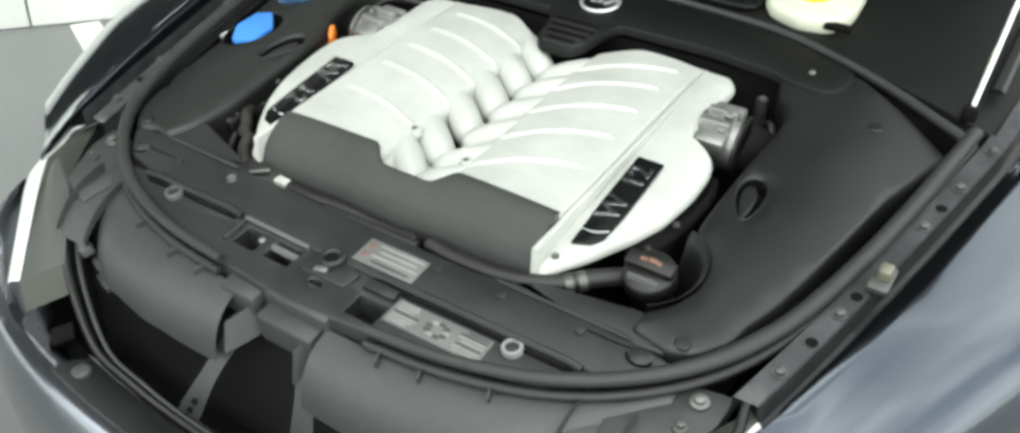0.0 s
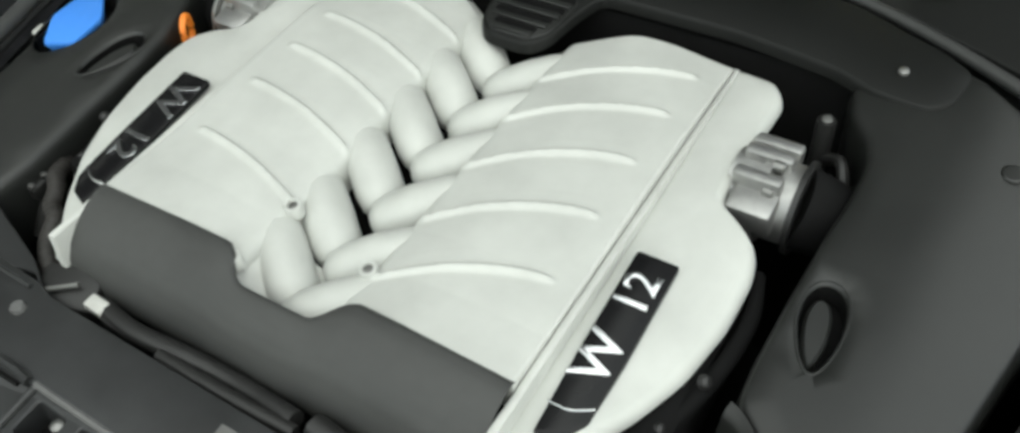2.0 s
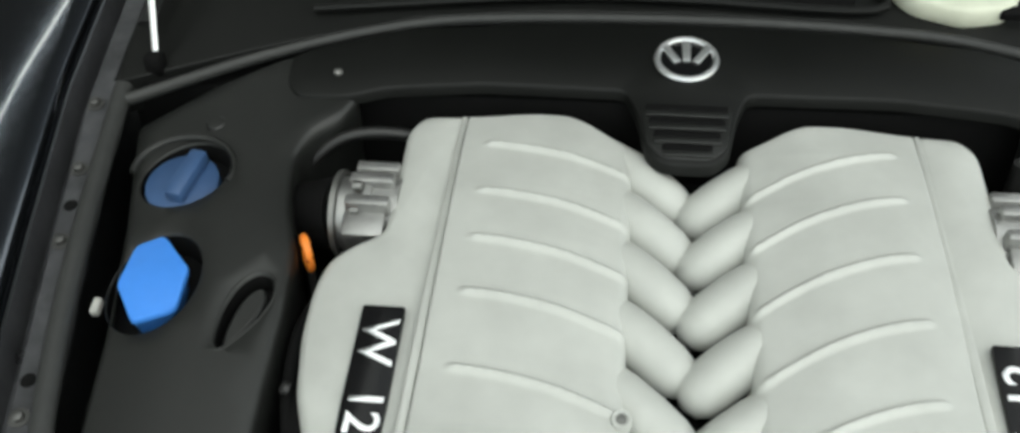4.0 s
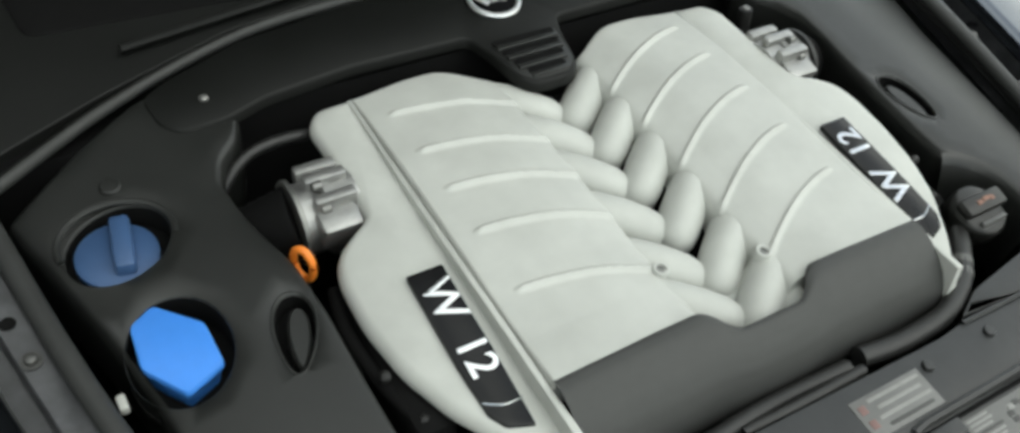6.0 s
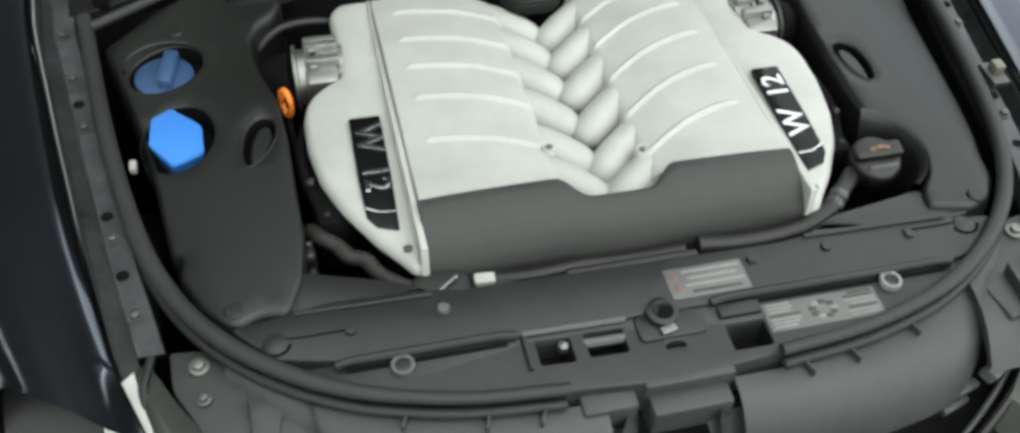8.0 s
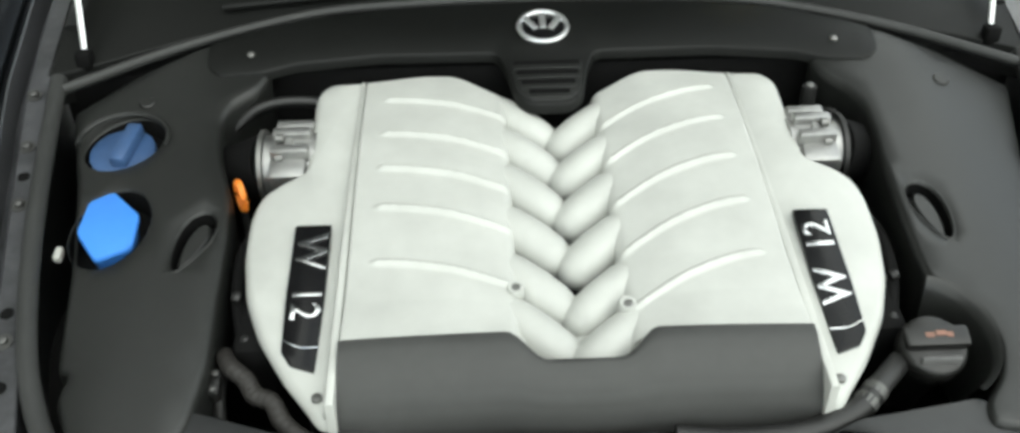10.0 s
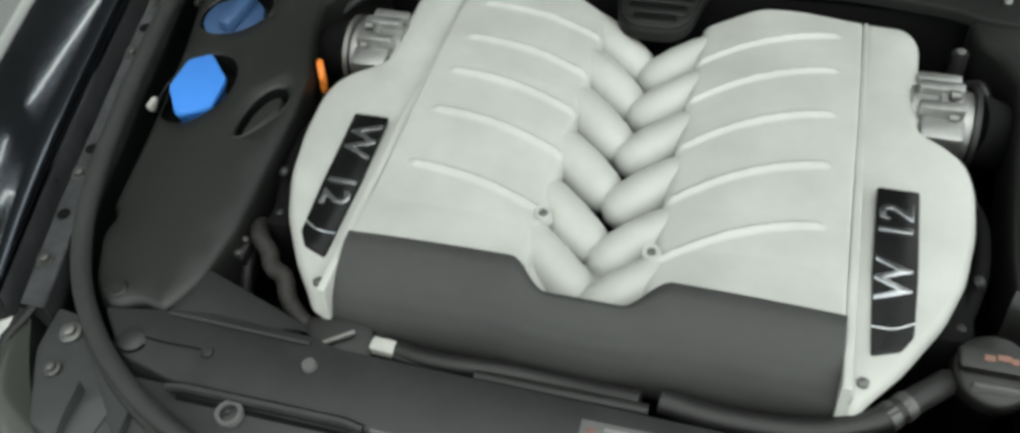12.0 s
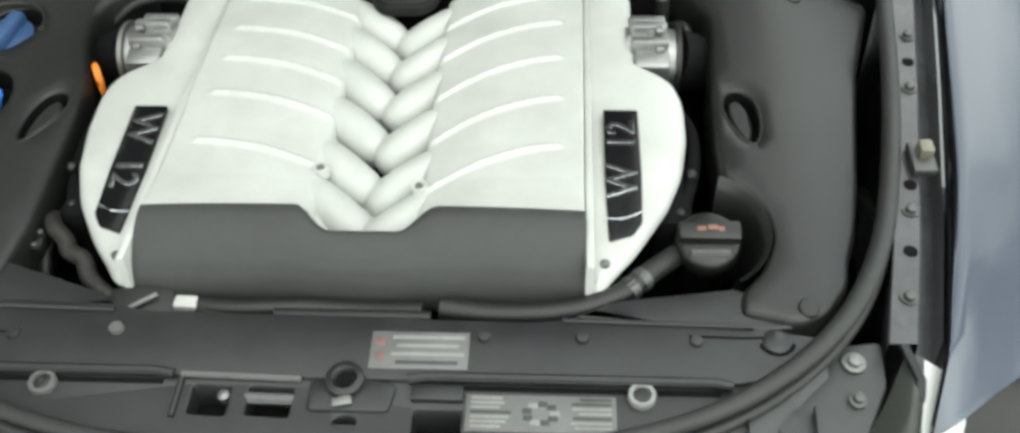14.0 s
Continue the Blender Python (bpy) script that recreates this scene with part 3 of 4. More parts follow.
o = [(-0.45, -0.185), (0.45, -0.185), (0.38, -0.232), (0.25, -0.265), (0, -0.285), (-0.25, -0.265), (-0.38, -0.232)]
WELLS = [rounded([(x0, -0.236), (x1, -0.238), (x1, -0.200), (x0, -0.198)], 0.006, 3) for x0, x1 in ((-0.160, -0.114), (-0.098, -0.046))]
WELLS.append(rounded([(0.082, -0.262), (0.136, -0.262), (0.136, -0.222), (0.082, -0.222)], 0.004, 2))
WELLS.append(oval(0.012, -0.240, 0.014, 0.010, n=14))
part("front_strip", plate(rounded(o, 0.01, 3), on_plane(-0.006), 0.05, 0.003, holes=[(w, 0.035) for w in WELLS]), PANEL, carrier)
# black floors put the wells' shade into colour
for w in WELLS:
    part("well_floor_shade", plate(w, on_plane(-0.040), 0.002, 0.0003), BLACK, carrier)
for o in ([(-0.455, -0.09), (-0.425, -0.045), (-0.30, -0.085), (-0.26, -0.108), (-0.44, -0.112)], [(0.25, -0.108), (0.30, -0.085), (0.44, -0.065), (0.50, -0.115), (0.44, -0.123)]):
    part("corner_strip", plate(rounded(o, 0.008, 3), on_plane(-0.0035), 0.04, 0.003), PANEL, carrier)


def stud(c, x, y, r=0.012, h=0.0, mat=None, name="clip", hole=True):
    prof = [(r, 0), (r, 0.004), (r * 0.85, 0.006)] + ([(r * 0.55, 0.006), (r * 0.5, 0.003)] if hole else [(0.001, 0.0065)])
    return part(name, lathe(prof, lie(x, y, h), 16), mat or STEEL, c)


def strip(c, name, mat, x, y, w, d, h, th=0.0008):
    """A flat print or label, lying on the sloping plane."""
    return part(name, plate([(x - w / 2, y - d / 2), (x + w / 2, y - d / 2), (x + w / 2, y + d / 2), (x - w / 2, y + d / 2)], on_plane(h), th, 0.0002), mat, c)


GREYCLIP = material("grey_clip_plastic", (0.11, 0.11, 0.108), 0.5, bump=0.1)
PALE_CLIP = material("pale_grey_clip", (0.24, 0.245, 0.24), 0.5, bump=0.1)
for x, y, mat in ((-0.322, -0.205, GREYCLIP), (0.324, -0.204, PALE_CLIP)):
    ring_clip = part("clip", lathe([(0.0150, -0.004), (0.0150, 0.007), (0.0138, 0.0085), (0.0100, 0.0085), (0.0092, 0.004)], lie(x, y, -0.006), 22), mat, carrier)
    part("clip_core", lathe([(0.0095, 0), (0.0095, 0.0052), (0.004, 0.0062), (0.003, 0.0050)], lie(x, y, -0.006), 16), PANEL, ring_clip)
stud(carrier, -0.260, -0.139, 0.0085, 0.0, GREYCLIP, hole=False)
for x, y in ((0.154, -0.139), (0.262, -0.138), (0.386, -0.139), (-0.376, -0.147)):
    stud(carrier, x, y, 0.0075, -0.002, PANEL, hole=False)
for x, y in ((0.473, -0.137), (-0.467, -0.149)):
    stud(carrier, x, y, 0.016, -0.004, PANEL, "lug", hole=False)
    arc = [(x + 0.0185 * math.cos(a), y + 0.0165 * math.sin(a), Z(y + 0.0165 * math.sin(a), 0.0006)) for a in (radians(195 + 15 * i) for i in range(11))]
    part("lug_groove", tube(arc, 0.0020, 6), BLACK, carrier)
    part("panel_seam", tube([(x * 1.02, y + 0.006, Z(y + 0.006, 0.0004)), (x * 0.92, y + 0.003, Z(y + 0.003, 0.0004)), (x * 0.80, y + 0.004, Z(y + 0.004, 0.0004))], 0.0012, 6), BLACK, carrier)
# ridges along the strips
for x0, x1, y in ((-0.44, -0.27, -0.110), (0.24, 0.45, -0.116)):
    part("ridge", tube([(x0, y, Z(y, 0.001)), (x1, y - 0.004, Z(y, 0.001))], 0.003, 6), PANEL, carrier)
for x0, x1 in ((-0.40, -0.18), (0.075, 0.42)):
    part("ridge", tube([(x0, -0.193, Z(-0.193, 0.0)), (x0 + 0.02, -0.190, Z(-0.19, 0.001)), (x1 - 0.02, -0.190, Z(-0.19, 0.001)), (x1, -0.193, Z(-0.193, 0.0))], 0.0055, 8), PANEL, carrier)
    # black line painting the shadow under the ridge
    part("ridge_shadow", tube([(x0 + 0.012, -0.1985, Z(-0.1985, -0.0055)), (x1 - 0.012, -0.1985, Z(-0.1985, -0.0055))], 0.0030, 6), BLACK, carrier)
# latch: raised rims, a divider and the catch
part("latch_rim", tube([(-0.172, -0.191, Z(-0.191, -0.002)), (-0.040, -0.194, Z(-0.194, -0.002))], 0.0040, 8), GREYCLIP, carrier)
part("latch_rim", tube([(-0.172, -0.191, Z(-0.191, -0.004)), (-0.172, -0.240, Z(-0.240, -0.004))], 0.0035, 8), PANEL, carrier)
part("latch_bar", tube([(-0.100, -0.211, Z(-0.211, -0.012)), (-0.046, -0.212, Z(-0.212, -0.012))], 0.0065, 8), GREYCLIP, carrier)
part("latch_pin", lathe([(0.007, 0), (0.007, 0.010), (0.003, 0.013)], lie(-0.124, -0.207, -0.020), 10), STEEL, carrier)
part("catch_plate", plate(rounded([(-0.030, -0.230), (0.058, -0.230), (0.064, -0.198), (0.034, -0.192), (-0.030, -0.194)], 0.008, 3), on_plane(-0.001), 0.02, 0.002), PANEL, carrier)
part("catch_boss", lathe([(0.021, 0), (0.021, 0.008), (0.014, 0.010), (0.009, 0.004)], lie(0.008, -0.196, -0.002), 18), PANEL, carrier)
# black disc on the boss, painted shade of the catch opening
part("catch_well_shade", lathe([(0.010, 0), (0.010, 0.001)], lie(0.010, -0.202, 0.0075), 14), BLACK, carrier)
part("catch_claw", block((0.022, 0.012, 0.006), lie(0.008, -0.222, 0.002, 12), 0.002), STEEL, carrier)
part("pocket_step", block((0.056, 0.018, 0.010), lie(0.108, -0.208, -0.003), 0.002), PANEL, carrier)
# labels with illegible print
lab = strip(carrier, "warning_label", LABEL, 0.084, -0.158, 0.108, 0.046, 0.0008)
for y in (-0.148, -0.166):
    strip(lab, "print_bar", RED, 0.041, y, 0.010, 0.010, 0.0014)
for i in range(4):
    strip(lab, "print_bar", PRINT if i != 3 else PRINT_DARK, 0.093, -0.142 - 0.0105 * i, 0.080 - 0.012 * (i % 2), 0.0042, 0.0014)
stk = strip(carrier, "data_label", LABEL, 0.218, -0.226, 0.158, 0.042, -0.0050)
rng = random.Random(4)
for side, xc in ((0, 0.166), (1, 0.270)):
    for i in range(7):
        w = 0.030 + rng.random() * 0.014
        strip(stk, "print_bar", PRINT if rng.random() < 0.8 else PRINT_DARK, xc + (0.044 - w) / 2 * (-1 if side == 0 else 1), -0.209 - 0.0054 * i, w, 0.0030, -0.0044)
for i in range(9):
    a = i * 0.72
    strip(stk, "print_bar", PRINT_DARK if i % 3 else PRINT, 0.218 + 0.015 * math.cos(a), -0.226 + 0.011 * math.sin(a), 0.010, 0.006, -0.0043)


# ---- cowl panel with emblem and grille ----
cowl = thing("cowl_panel", "matt black plastic cowl panel with a chrome emblem", "engine bay cover", (0, 0.55, 0.80))
half = [(0.0, 0.408), (0.030, 0.409), (0.048, 0.428), (0.060, 0.488), (0.074, 0.524), (0.25, 0.526), (0.37, 0.512), (0.42, 0.494), (0.478, 0.490), (0.499, 0.510), (0.505, 0.560), (0.47, 0.580), (0.36, 0.620), (0.20, 0.641), (0.0, 0.647)]
o = half + [(-x, y) for x, y in half[-2:0:-1]]
part("panel", shell(rounded(o, 0.012, 3), on_plane(0.0105), [(0, -0.016), (0, -0.005), (0.001, -0.0012), (0.003, 0)]), COWL, cowl, sharp=50)
grille = part("grille_pad", plate(rounded([(-0.054, 0.500), (-0.046, 0.436), (-0.028, 0.416), (0.028, 0.416), (0.046, 0.436), (0.054, 0.500)], 0.01, 3), on_plane(0.0120), 0.006, 0.001), COVER, cowl)
for y, w in ((0.494, 0.098), (0.473, 0.090), (0.452, 0.078), (0.432, 0.058)):
    # solid black plate, the shade of a slot as colour
    part("slot_shade", plate(rounded([(-w / 2, y - 0.0055), (w / 2, y - 0.0055), (w / 2, y + 0.0055), (-w / 2, y + 0.0055)], 0.003, 2), on_plane(0.0132), 0.003, 0.0004), BLACK, grille)
    part("slat", block((w, 0.009, 0.004), lie(0, y - 0.0105, 0.0135), 0.0015), COVER, grille)
# emblem: a chrome ring with plain chrome bars
em = part("emblem", lathe([(0.036, 0), (0.036, 0.003), (0.033, 0.004)], lie(0, 0.577, 0.0105), 32), BADGE, cowl, "round chrome emblem")
ring = [lie(0, 0.577, 0.0145) @ Vector((0.0365 * math.cos(a), 0.0365 * math.sin(a), 0)) for a in (2 * math.pi * i / 40 for i in range(40))]
part("ring", tube(ring, 0.0042, 8, closed=True), EMBLEM, em)
for x, tilt in ((-0.020, 30), (0.0, 0), (0.020, -30)):
    part("bar", block((0.010, 0.036, 0.003), lie(0, 0.577, 0.016) @ pose(x, 0.008 if tilt else 0.012, 0, 0, 0, tilt), 0.001), EMBLEM, em)
for x in (-0.437, 0.437):
    part("bolt", lathe([(0.006, 0), (0.006, 0.003), (0.0035, 0.005)], lie(x, 0.533, 0.0105), 12), STEEL, cowl)
# near-black sheet that stands for the shade in the hollow behind the engine
part("hollow_shade", block((1.46, 0.06, 0.48), pose(0, 0.562, 0.615), 0.01), BLACK, body)

# ---- scuttle behind the rear seal ----
scuttle = thing("scuttle_panel", "dark grey scuttle panel behind the bay seal", "panel", (0, 0.9, 0.85))
o = [(-0.74, 0.52), (-0.54, 0.605), (-0.36, 0.668), (-0.2, 0.688), (0, 0.694), (0.2, 0.688), (0.36, 0.668), (0.54, 0.605), (0.74, 0.52), (0.80, 1.25), (-0.80, 1.25)]
part("panel", plate(o, on_plane(-0.008), 0.05, 0.003), COWL, scuttle)
# closed black plate that paints the vent opening's shade
part("vent_shade", plate(rounded([(-0.60, 0.735), (-0.2, 0.715), (0.225, 0.705), (0.235, 0.95), (-0.62, 0.95)], 0.02, 4), on_plane(-0.005), 0.006, 0.002), BLACK, scuttle, "vent opening drawn as a black plate for its shade")
part("ridge", tube(curve_through([(-0.50, 0.662, Z(0.662, 0.004)), (-0.2, 0.700, Z(0.70, 0.004)), (0.0, 0.704, Z(0.704, 0.004)), (0.245, 0.696, Z(0.696, 0.004)), (0.25, 0.76, Z(0.76, 0.004))], 5), 0.006, 8), COWL, scuttle)

# brake fluid tank
tank = thing("fluid_tank", "milky white plastic fluid tank with a yellow cap", "fluid tank", (0.36, 0.75, 0.87))
o = rounded([(0.268, 0.735), (0.290, 0.700), (0.355, 0.676), (0.415, 0.690), (0.440, 0.735), (0.435, 0.83), (0.30, 0.85), (0.268, 0.82)], 0.018, 4)
part("body", shell(o, on_plane(0.022), [(0.004, -0.03), (0, -0.022), (0, -0.006), (0.002, -0.002), (0.007, 0)]), TANK, tank, sharp=50)
part("cap", lathe([(0.034, 0), (0.034, 0.016), (0.030, 0.020), (0.006, 0.021)], lie(0.352, 0.765, 0.020), 24), YELLOW, tank, "yellow screw cap")
part("bracket", block((0.05, 0.018, 0.012), lie(0.425, 0.690, 0.010), 0.003), BLACK, tank)

# gas struts and the raised bonnet
for s in (1, -1):
    strut = thing("gas_strut", "slim silver gas strut standing up from the wing", "strut", (s * 0.69, 0.555, 0.875))
    a, b = Vector((s * 0.690, 0.556, 0.872)), Vector((s * 0.715, 0.83, 1.36))
    part("rod", tube([a, a.lerp(b, 0.55)], 0.0055, 10), CHROME, strut, "polished rod")
    part("cylinder", tube([a.lerp(b, 0.50), b], 0.011, 10), BLACK, strut)
    part("socket", block((0.024, 0.024, 0.03), pose(s * 0.690, 0.553, 0.872), 0.005), BLACK, strut)
    hinge = [(s * 0.715, 0.60 + 0.05 * i, Z(0.60 + 0.05 * i, 0.018 + 0.006 * i)) for i in range(6)]
    part("hinge_arm", tube(hinge, 0.012, 6, flat=0.5), RAIL, body)


def bonnet(u, v):
    x = -0.72 + 1.44 * u
    return (x, 1.24 - 0.66 * v, 1.00 + 1.12 * v + 0.05 * math.sin(math.pi * v) - 0.05 * (2 * u - 1) ** 2)


bm = field([i / 16 for i in range(17)], [i / 12 for i in range(13)], bonnet)
bmesh.ops.solidify(bm, geom=list(bm.faces), thickness=0.03)
part("bonnet", bm, RAIL, body, "raised bonnet, dark inside", 60)


# ---- caps, dipstick and fillers ----
def blue_caps():
    c = thing("coolant_tank", "coolant tank showing its bright blue hexagonal lid", "coolant tank", (-0.578, 0.222, 0.77))
    hexo = rounded([(-0.611, 0.263), (-0.615, 0.211), (-0.583, 0.167), (-0.539, 0.185), (-0.541, 0.238), (-0.583, 0.279)], 0.006, 3)
    bm, rings = bmesh.new(), []
    for k, dz in ((0.84, -0.030), (0.93, -0.011), (0.995, -0.007), (1.0, -0.003), (0.975, 0.000), (0.90, 0.001)):
        rings.append([bm.verts.new((-0.577 + k * (x + 0.577), 0.220 + k * (y - 0.220), Z(y, dz))) for x, y in hexo])
    for r0, r1 in zip(rings, rings[1:]):
        for i in range(len(r0)):
            bm.faces.new((r0[i], r0[(i + 1) % len(r0)], r1[(i + 1) % len(r0)], r1[i]))
    bm.faces.new(rings[-1])
    part("lid", bm, BLUE, c, "bright blue hexagonal lid", 35)
    part("neck", lathe([(0.046, -0.10), (0.046, -0.034), (0.042, -0.033)], lie(-0.577, 0.220, 0), 24), BLACK, c)
    c = thing("washer_tank", "washer tank with a dull blue round gripped lid", "washer tank", (-0.592, 0.370, 0.80))
    m = lie(-0.594, 0.368, -0.024)
    part("disc", lathe([(0.044, 0.0), (0.044, 0.012), (0.040, 0.014), (0.004, 0.0145)], m, 28), BLUE_DARK, c)
    part("grip_bar", block((0.022, 0.072, 0.022), m @ pose(0.008, 0.004, 0.020, 0, 0, -10), 0.005), BLUE_DARK, c)
    part("rim", tube([lie(-0.590, 0.371, 0.004) @ Vector((0.061 * math.cos(a), 0.052 * math.sin(a), 0)) for a in (math.pi * i / 20 - 0.3 for i in range(24))], 0.004, 8), COVER, left_cover)


blue_caps()


def dipstick():
    d = thing("dipstick", "orange loop handle of an oil dipstick", "dipstick", (-0.419, 0.276, 0.74))
    m = Matrix.Translation((-0.419, 0.276, 0.806)) @ pose(0, 0, 0, 0, 90, 28)
    loop = [m @ Vector((0.021 * math.cos(a), 0.014 * math.sin(a), 0)) for a in (2 * math.pi * i / 24 for i in range(24))]
    part("loop", tube(loop, 0.0048, 8, closed=True), ORANGE, d, "orange plastic loop")
    part("stem", tube([(-0.419, 0.276, 0.782), (-0.418, 0.274, 0.765), (-0.414, 0.26, 0.64)], 0.005, 8), HOSE, d)


dipstick()


def oil_filler():
    f = thing("oil_filler", "black ribbed oil filler cap with an orange symbol", "oil cap", (0.412, 0.03, 0.66))
    m = Matrix.Translation((0.412, 0.015, 0.725)) @ pose(0, 0, 0, 22, 0, 0)
    part("neck", lathe([(0.030, -0.09), (0.030, -0.005), (0.034, 0.0), (0.034, 0.008)], m, 24), OIL_CAP, f)
    cap = part("cap", lathe([(0.036, 0.008), (0.0385, 0.012), (0.0385, 0.030), (0.037, 0.036), (0.033, 0.039), (0.003, 0.0395)], m, 28), OIL_CAP, f)
    part("grip_bar", block((0.074, 0.026, 0.016), m @ pose(0, 0.006, 0.044), 0.005), OIL_CAP, cap)
    part("grip_face", block((0.046, 0.006, 0.014), m @ pose(0, -0.022, 0.040, -25), 0.002), GREYCLIP, cap)
    for x, w in ((-0.010, 0.010), (0.003, 0.012), (0.013, 0.007)):
        part("symbol", block((w, 0.006, 0.001), m @ pose(x, 0.006 + 0.002 * (w > 0.01), 0.0525), 0), ICON, cap)


oil_filler()
# hollow round the filler
def bowl_side(u, v):
    a = radians(-62 + 132 * u)
    r, h = ((0.082, 0.001), (0.076, -0.002), (0.072, -0.012), (0.066, -0.035), (0.060, -0.065), (0.056, -0.11))[round(v)]
    x, y = 0.404 + r * math.cos(a), 0.012 + 1.06 * r * math.sin(a)
    return (x, y, cover_top(x, y) + h)


part("filler_bowl", field([i / 24 for i in range(25)], [0, 1, 2, 3, 4, 5], bowl_side), COVER, right_cover, sharp=70)



def throttle(s):
    t = thing("throttle_body", "cast aluminium throttle body with a black intake hose", "throttle", (s * 0.37, 0.35, 0.70))
    m = Matrix.Translation((s * 0.325, 0.355, 0.800)) @ pose(0, 0, 0, 0, s * 90, 0)
    part("housing", lathe([(0.046, 0), (0.046, 0.030), (0.050, 0.031), (0.050, 0.040), (0.044, 0.041), (0.044, 0.070)], m, 28), ALU, t)
    for i, dy in enumerate((-0.030, 0.002, 0.034)):
        part("rib", block((0.052, 0.016, 0.024), pose(s * 0.357, 0.355 + dy, 0.846 - abs(dy) * 0.25, 8), 0.004), ALU, t)
    part("motor", block((0.050, 0.034, 0.040), pose(s * 0.360, 0.312, 0.812, 20), 0.006), ALU, t)
    for dy, dz in ((-0.036, 0.036), (0.036, 0.036), (-0.012, 0.052)):
        part("bolt", lathe([(0.006, 0), (0.006, 0.010), (0.004, 0.012)], Matrix.Translation((s * 0.366, 0.355 + dy, 0.800 + dz)) @ pose(0, 0, 0, 0, s * 90, 0), 10), STEEL, t)
    pts = [(s * (0.392 + 0.006 * i), 0.355 + 0.002 * i, 0.800 - 0.0022 * i) for i in range(15)]
    part("intake_hose", tube(pts, [0.046 + (0.0015 if i % 2 else 0) - 0.0008 * i for i in range(15)], 24), BLACK, t, "black ribbed intake hose", 25)
    part("hose_clamp", tube([(s * 0.396, 0.355, 0.800), (s * 0.402, 0.355, 0.800)], 0.0515, 28), STEEL if s < 0 else HOSE, t)


throttle(1)
throttle(-1)
sensor_plug = thing("wiring_plug", "black upright sensor plug with a pale tip", "plug", (0.385, 0.455, 0.76))
part("stalk", tube([(0.385, 0.452, 0.760), (0.385, 0.455, 0.846)], 0.011, 12), HOSE, sensor_plug)
part("tip", lathe([(0.006, 0), (0.006, 0.003), (0.003, 0.004)], pose(0.385, 0.455, 0.846, 10), 12), STEEL, sensor_plug, "pale metal tip")
part("lead", tube(curve_through([(0.392, 0.448, 0.80), (0.415, 0.430, 0.815), (0.432, 0.40, 0.790)], 5), 0.007, 8), HOSE, sensor_plug)


# ---- hoses, brackets and plugs between engine and carrier ----
def hose(label, pts, r, mat=HOSE, ribbed=False, cat="hose"):
    p = curve_through(pts, 12 if ribbed else 6)
    rr = [r + (0.0006 if (i // 2) % 2 else 0) for i in range(len(p))] if ribbed else r
    h = thing("coolant_hose" if not ribbed else "wiring_conduit", label, cat, tuple(pts[0]))
    part("tube", tube(p, rr, 12), mat, h, sharp=30 if ribbed else 70)
    return h


CONDUIT = material("grey_conduit", (0.024, 0.022, 0.020), 0.5, bump=0.2)
h = hose("black rubber hose along the front of the engine", [(0.10, -0.088, 0.724), (0.16, -0.094, 0.722), (0.24, -0.090, 0.724), (0.30, -0.068, 0.728), (0.345, -0.030, 0.735), (0.375, 0.0, 0.735)], 0.0135)
for x, y, z in ((0.318, -0.055, 0.728), (0.332, -0.042, 0.731)):
    part("clip", tube([(x - 0.004, y - 0.004, z), (x + 0.004, y + 0.004, z + 0.002)], 0.0150, 14), DARK_STEEL, h)
hose("black corrugated conduit beside the engine", [(-0.408, 0.062, 0.715), (-0.408, 0.046, 0.738), (-0.396, 0.022, 0.744), (-0.376, 0.004, 0.740), (-0.364, -0.014, 0.735), (-0.343, -0.026, 0.734), (-0.328, -0.050, 0.727), (-0.305, -0.070, 0.722), (-0.272, -0.088, 0.714)], 0.0105, mat=CONDUIT, ribbed=True, cat="conduit")
hose("thin black hose hanging beside the bay cover", [(-0.412, 0.09, 0.68), (-0.413, 0.055, 0.715), (-0.414, 0.015, 0.712), (-0.412, -0.02, 0.67)], 0.008)
plug = thing("wiring_plug", "dark wiring plug with a bright pin beside the bay cover", "plug", (-0.413, 0.0, 0.70))
part("shell", block((0.014, 0.030, 0.020), pose(-0.414, 0.008, 0.727, 10), 0.004), HOSE, plug)
for y in (-0.004, 0.016):
    part("pin", lathe([(0.0045, 0), (0.0045, 0.003), (0.003, 0.004)], pose(-0.413, y, 0.737 + 0.2 * y), 10), DARK_STEEL, plug)
hose("black hose under the front shield", [(-0.20, -0.085, 0.720), (-0.14, -0.094, 0.722), (-0.07, -0.090, 0.722), (0.0, -0.086, 0.716), (0.08, -0.092, 0.722)], 0.011)
hose("black hose under the front shield", [(-0.09, -0.104, 0.724), (0.0, -0.106, 0.726), (0.09, -0.104, 0.724)], 0.008)
hose("black wiring loop behind the engine cover", [(-0.47, 0.43, 0.80), (-0.42, 0.455, 0.835), (-0.36, 0.468, 0.838), (-0.29, 0.475, 0.82)], 0.008, cat="cable")
hose("dark pipe along the flank of the engine cover", [(0.392, 0.26, 0.775), (0.408, 0.20, 0.775), (0.405, 0.13, 0.765), (0.385, 0.06, 0.745)], 0.009, mat=BLACK, cat="pipe")
hose("dark pipe along the flank of the engine cover", [(-0.396, 0.25, 0.775), (-0.408, 0.19, 0.772), (-0.403, 0.12, 0.76), (-0.385, 0.05, 0.745)], 0.008, mat=BLACK, cat="pipe")
br = thing("engine_bracket", "dark metal bracket with a bright edge below the cover", "bracket", (-0.255, -0.085, 0.66))
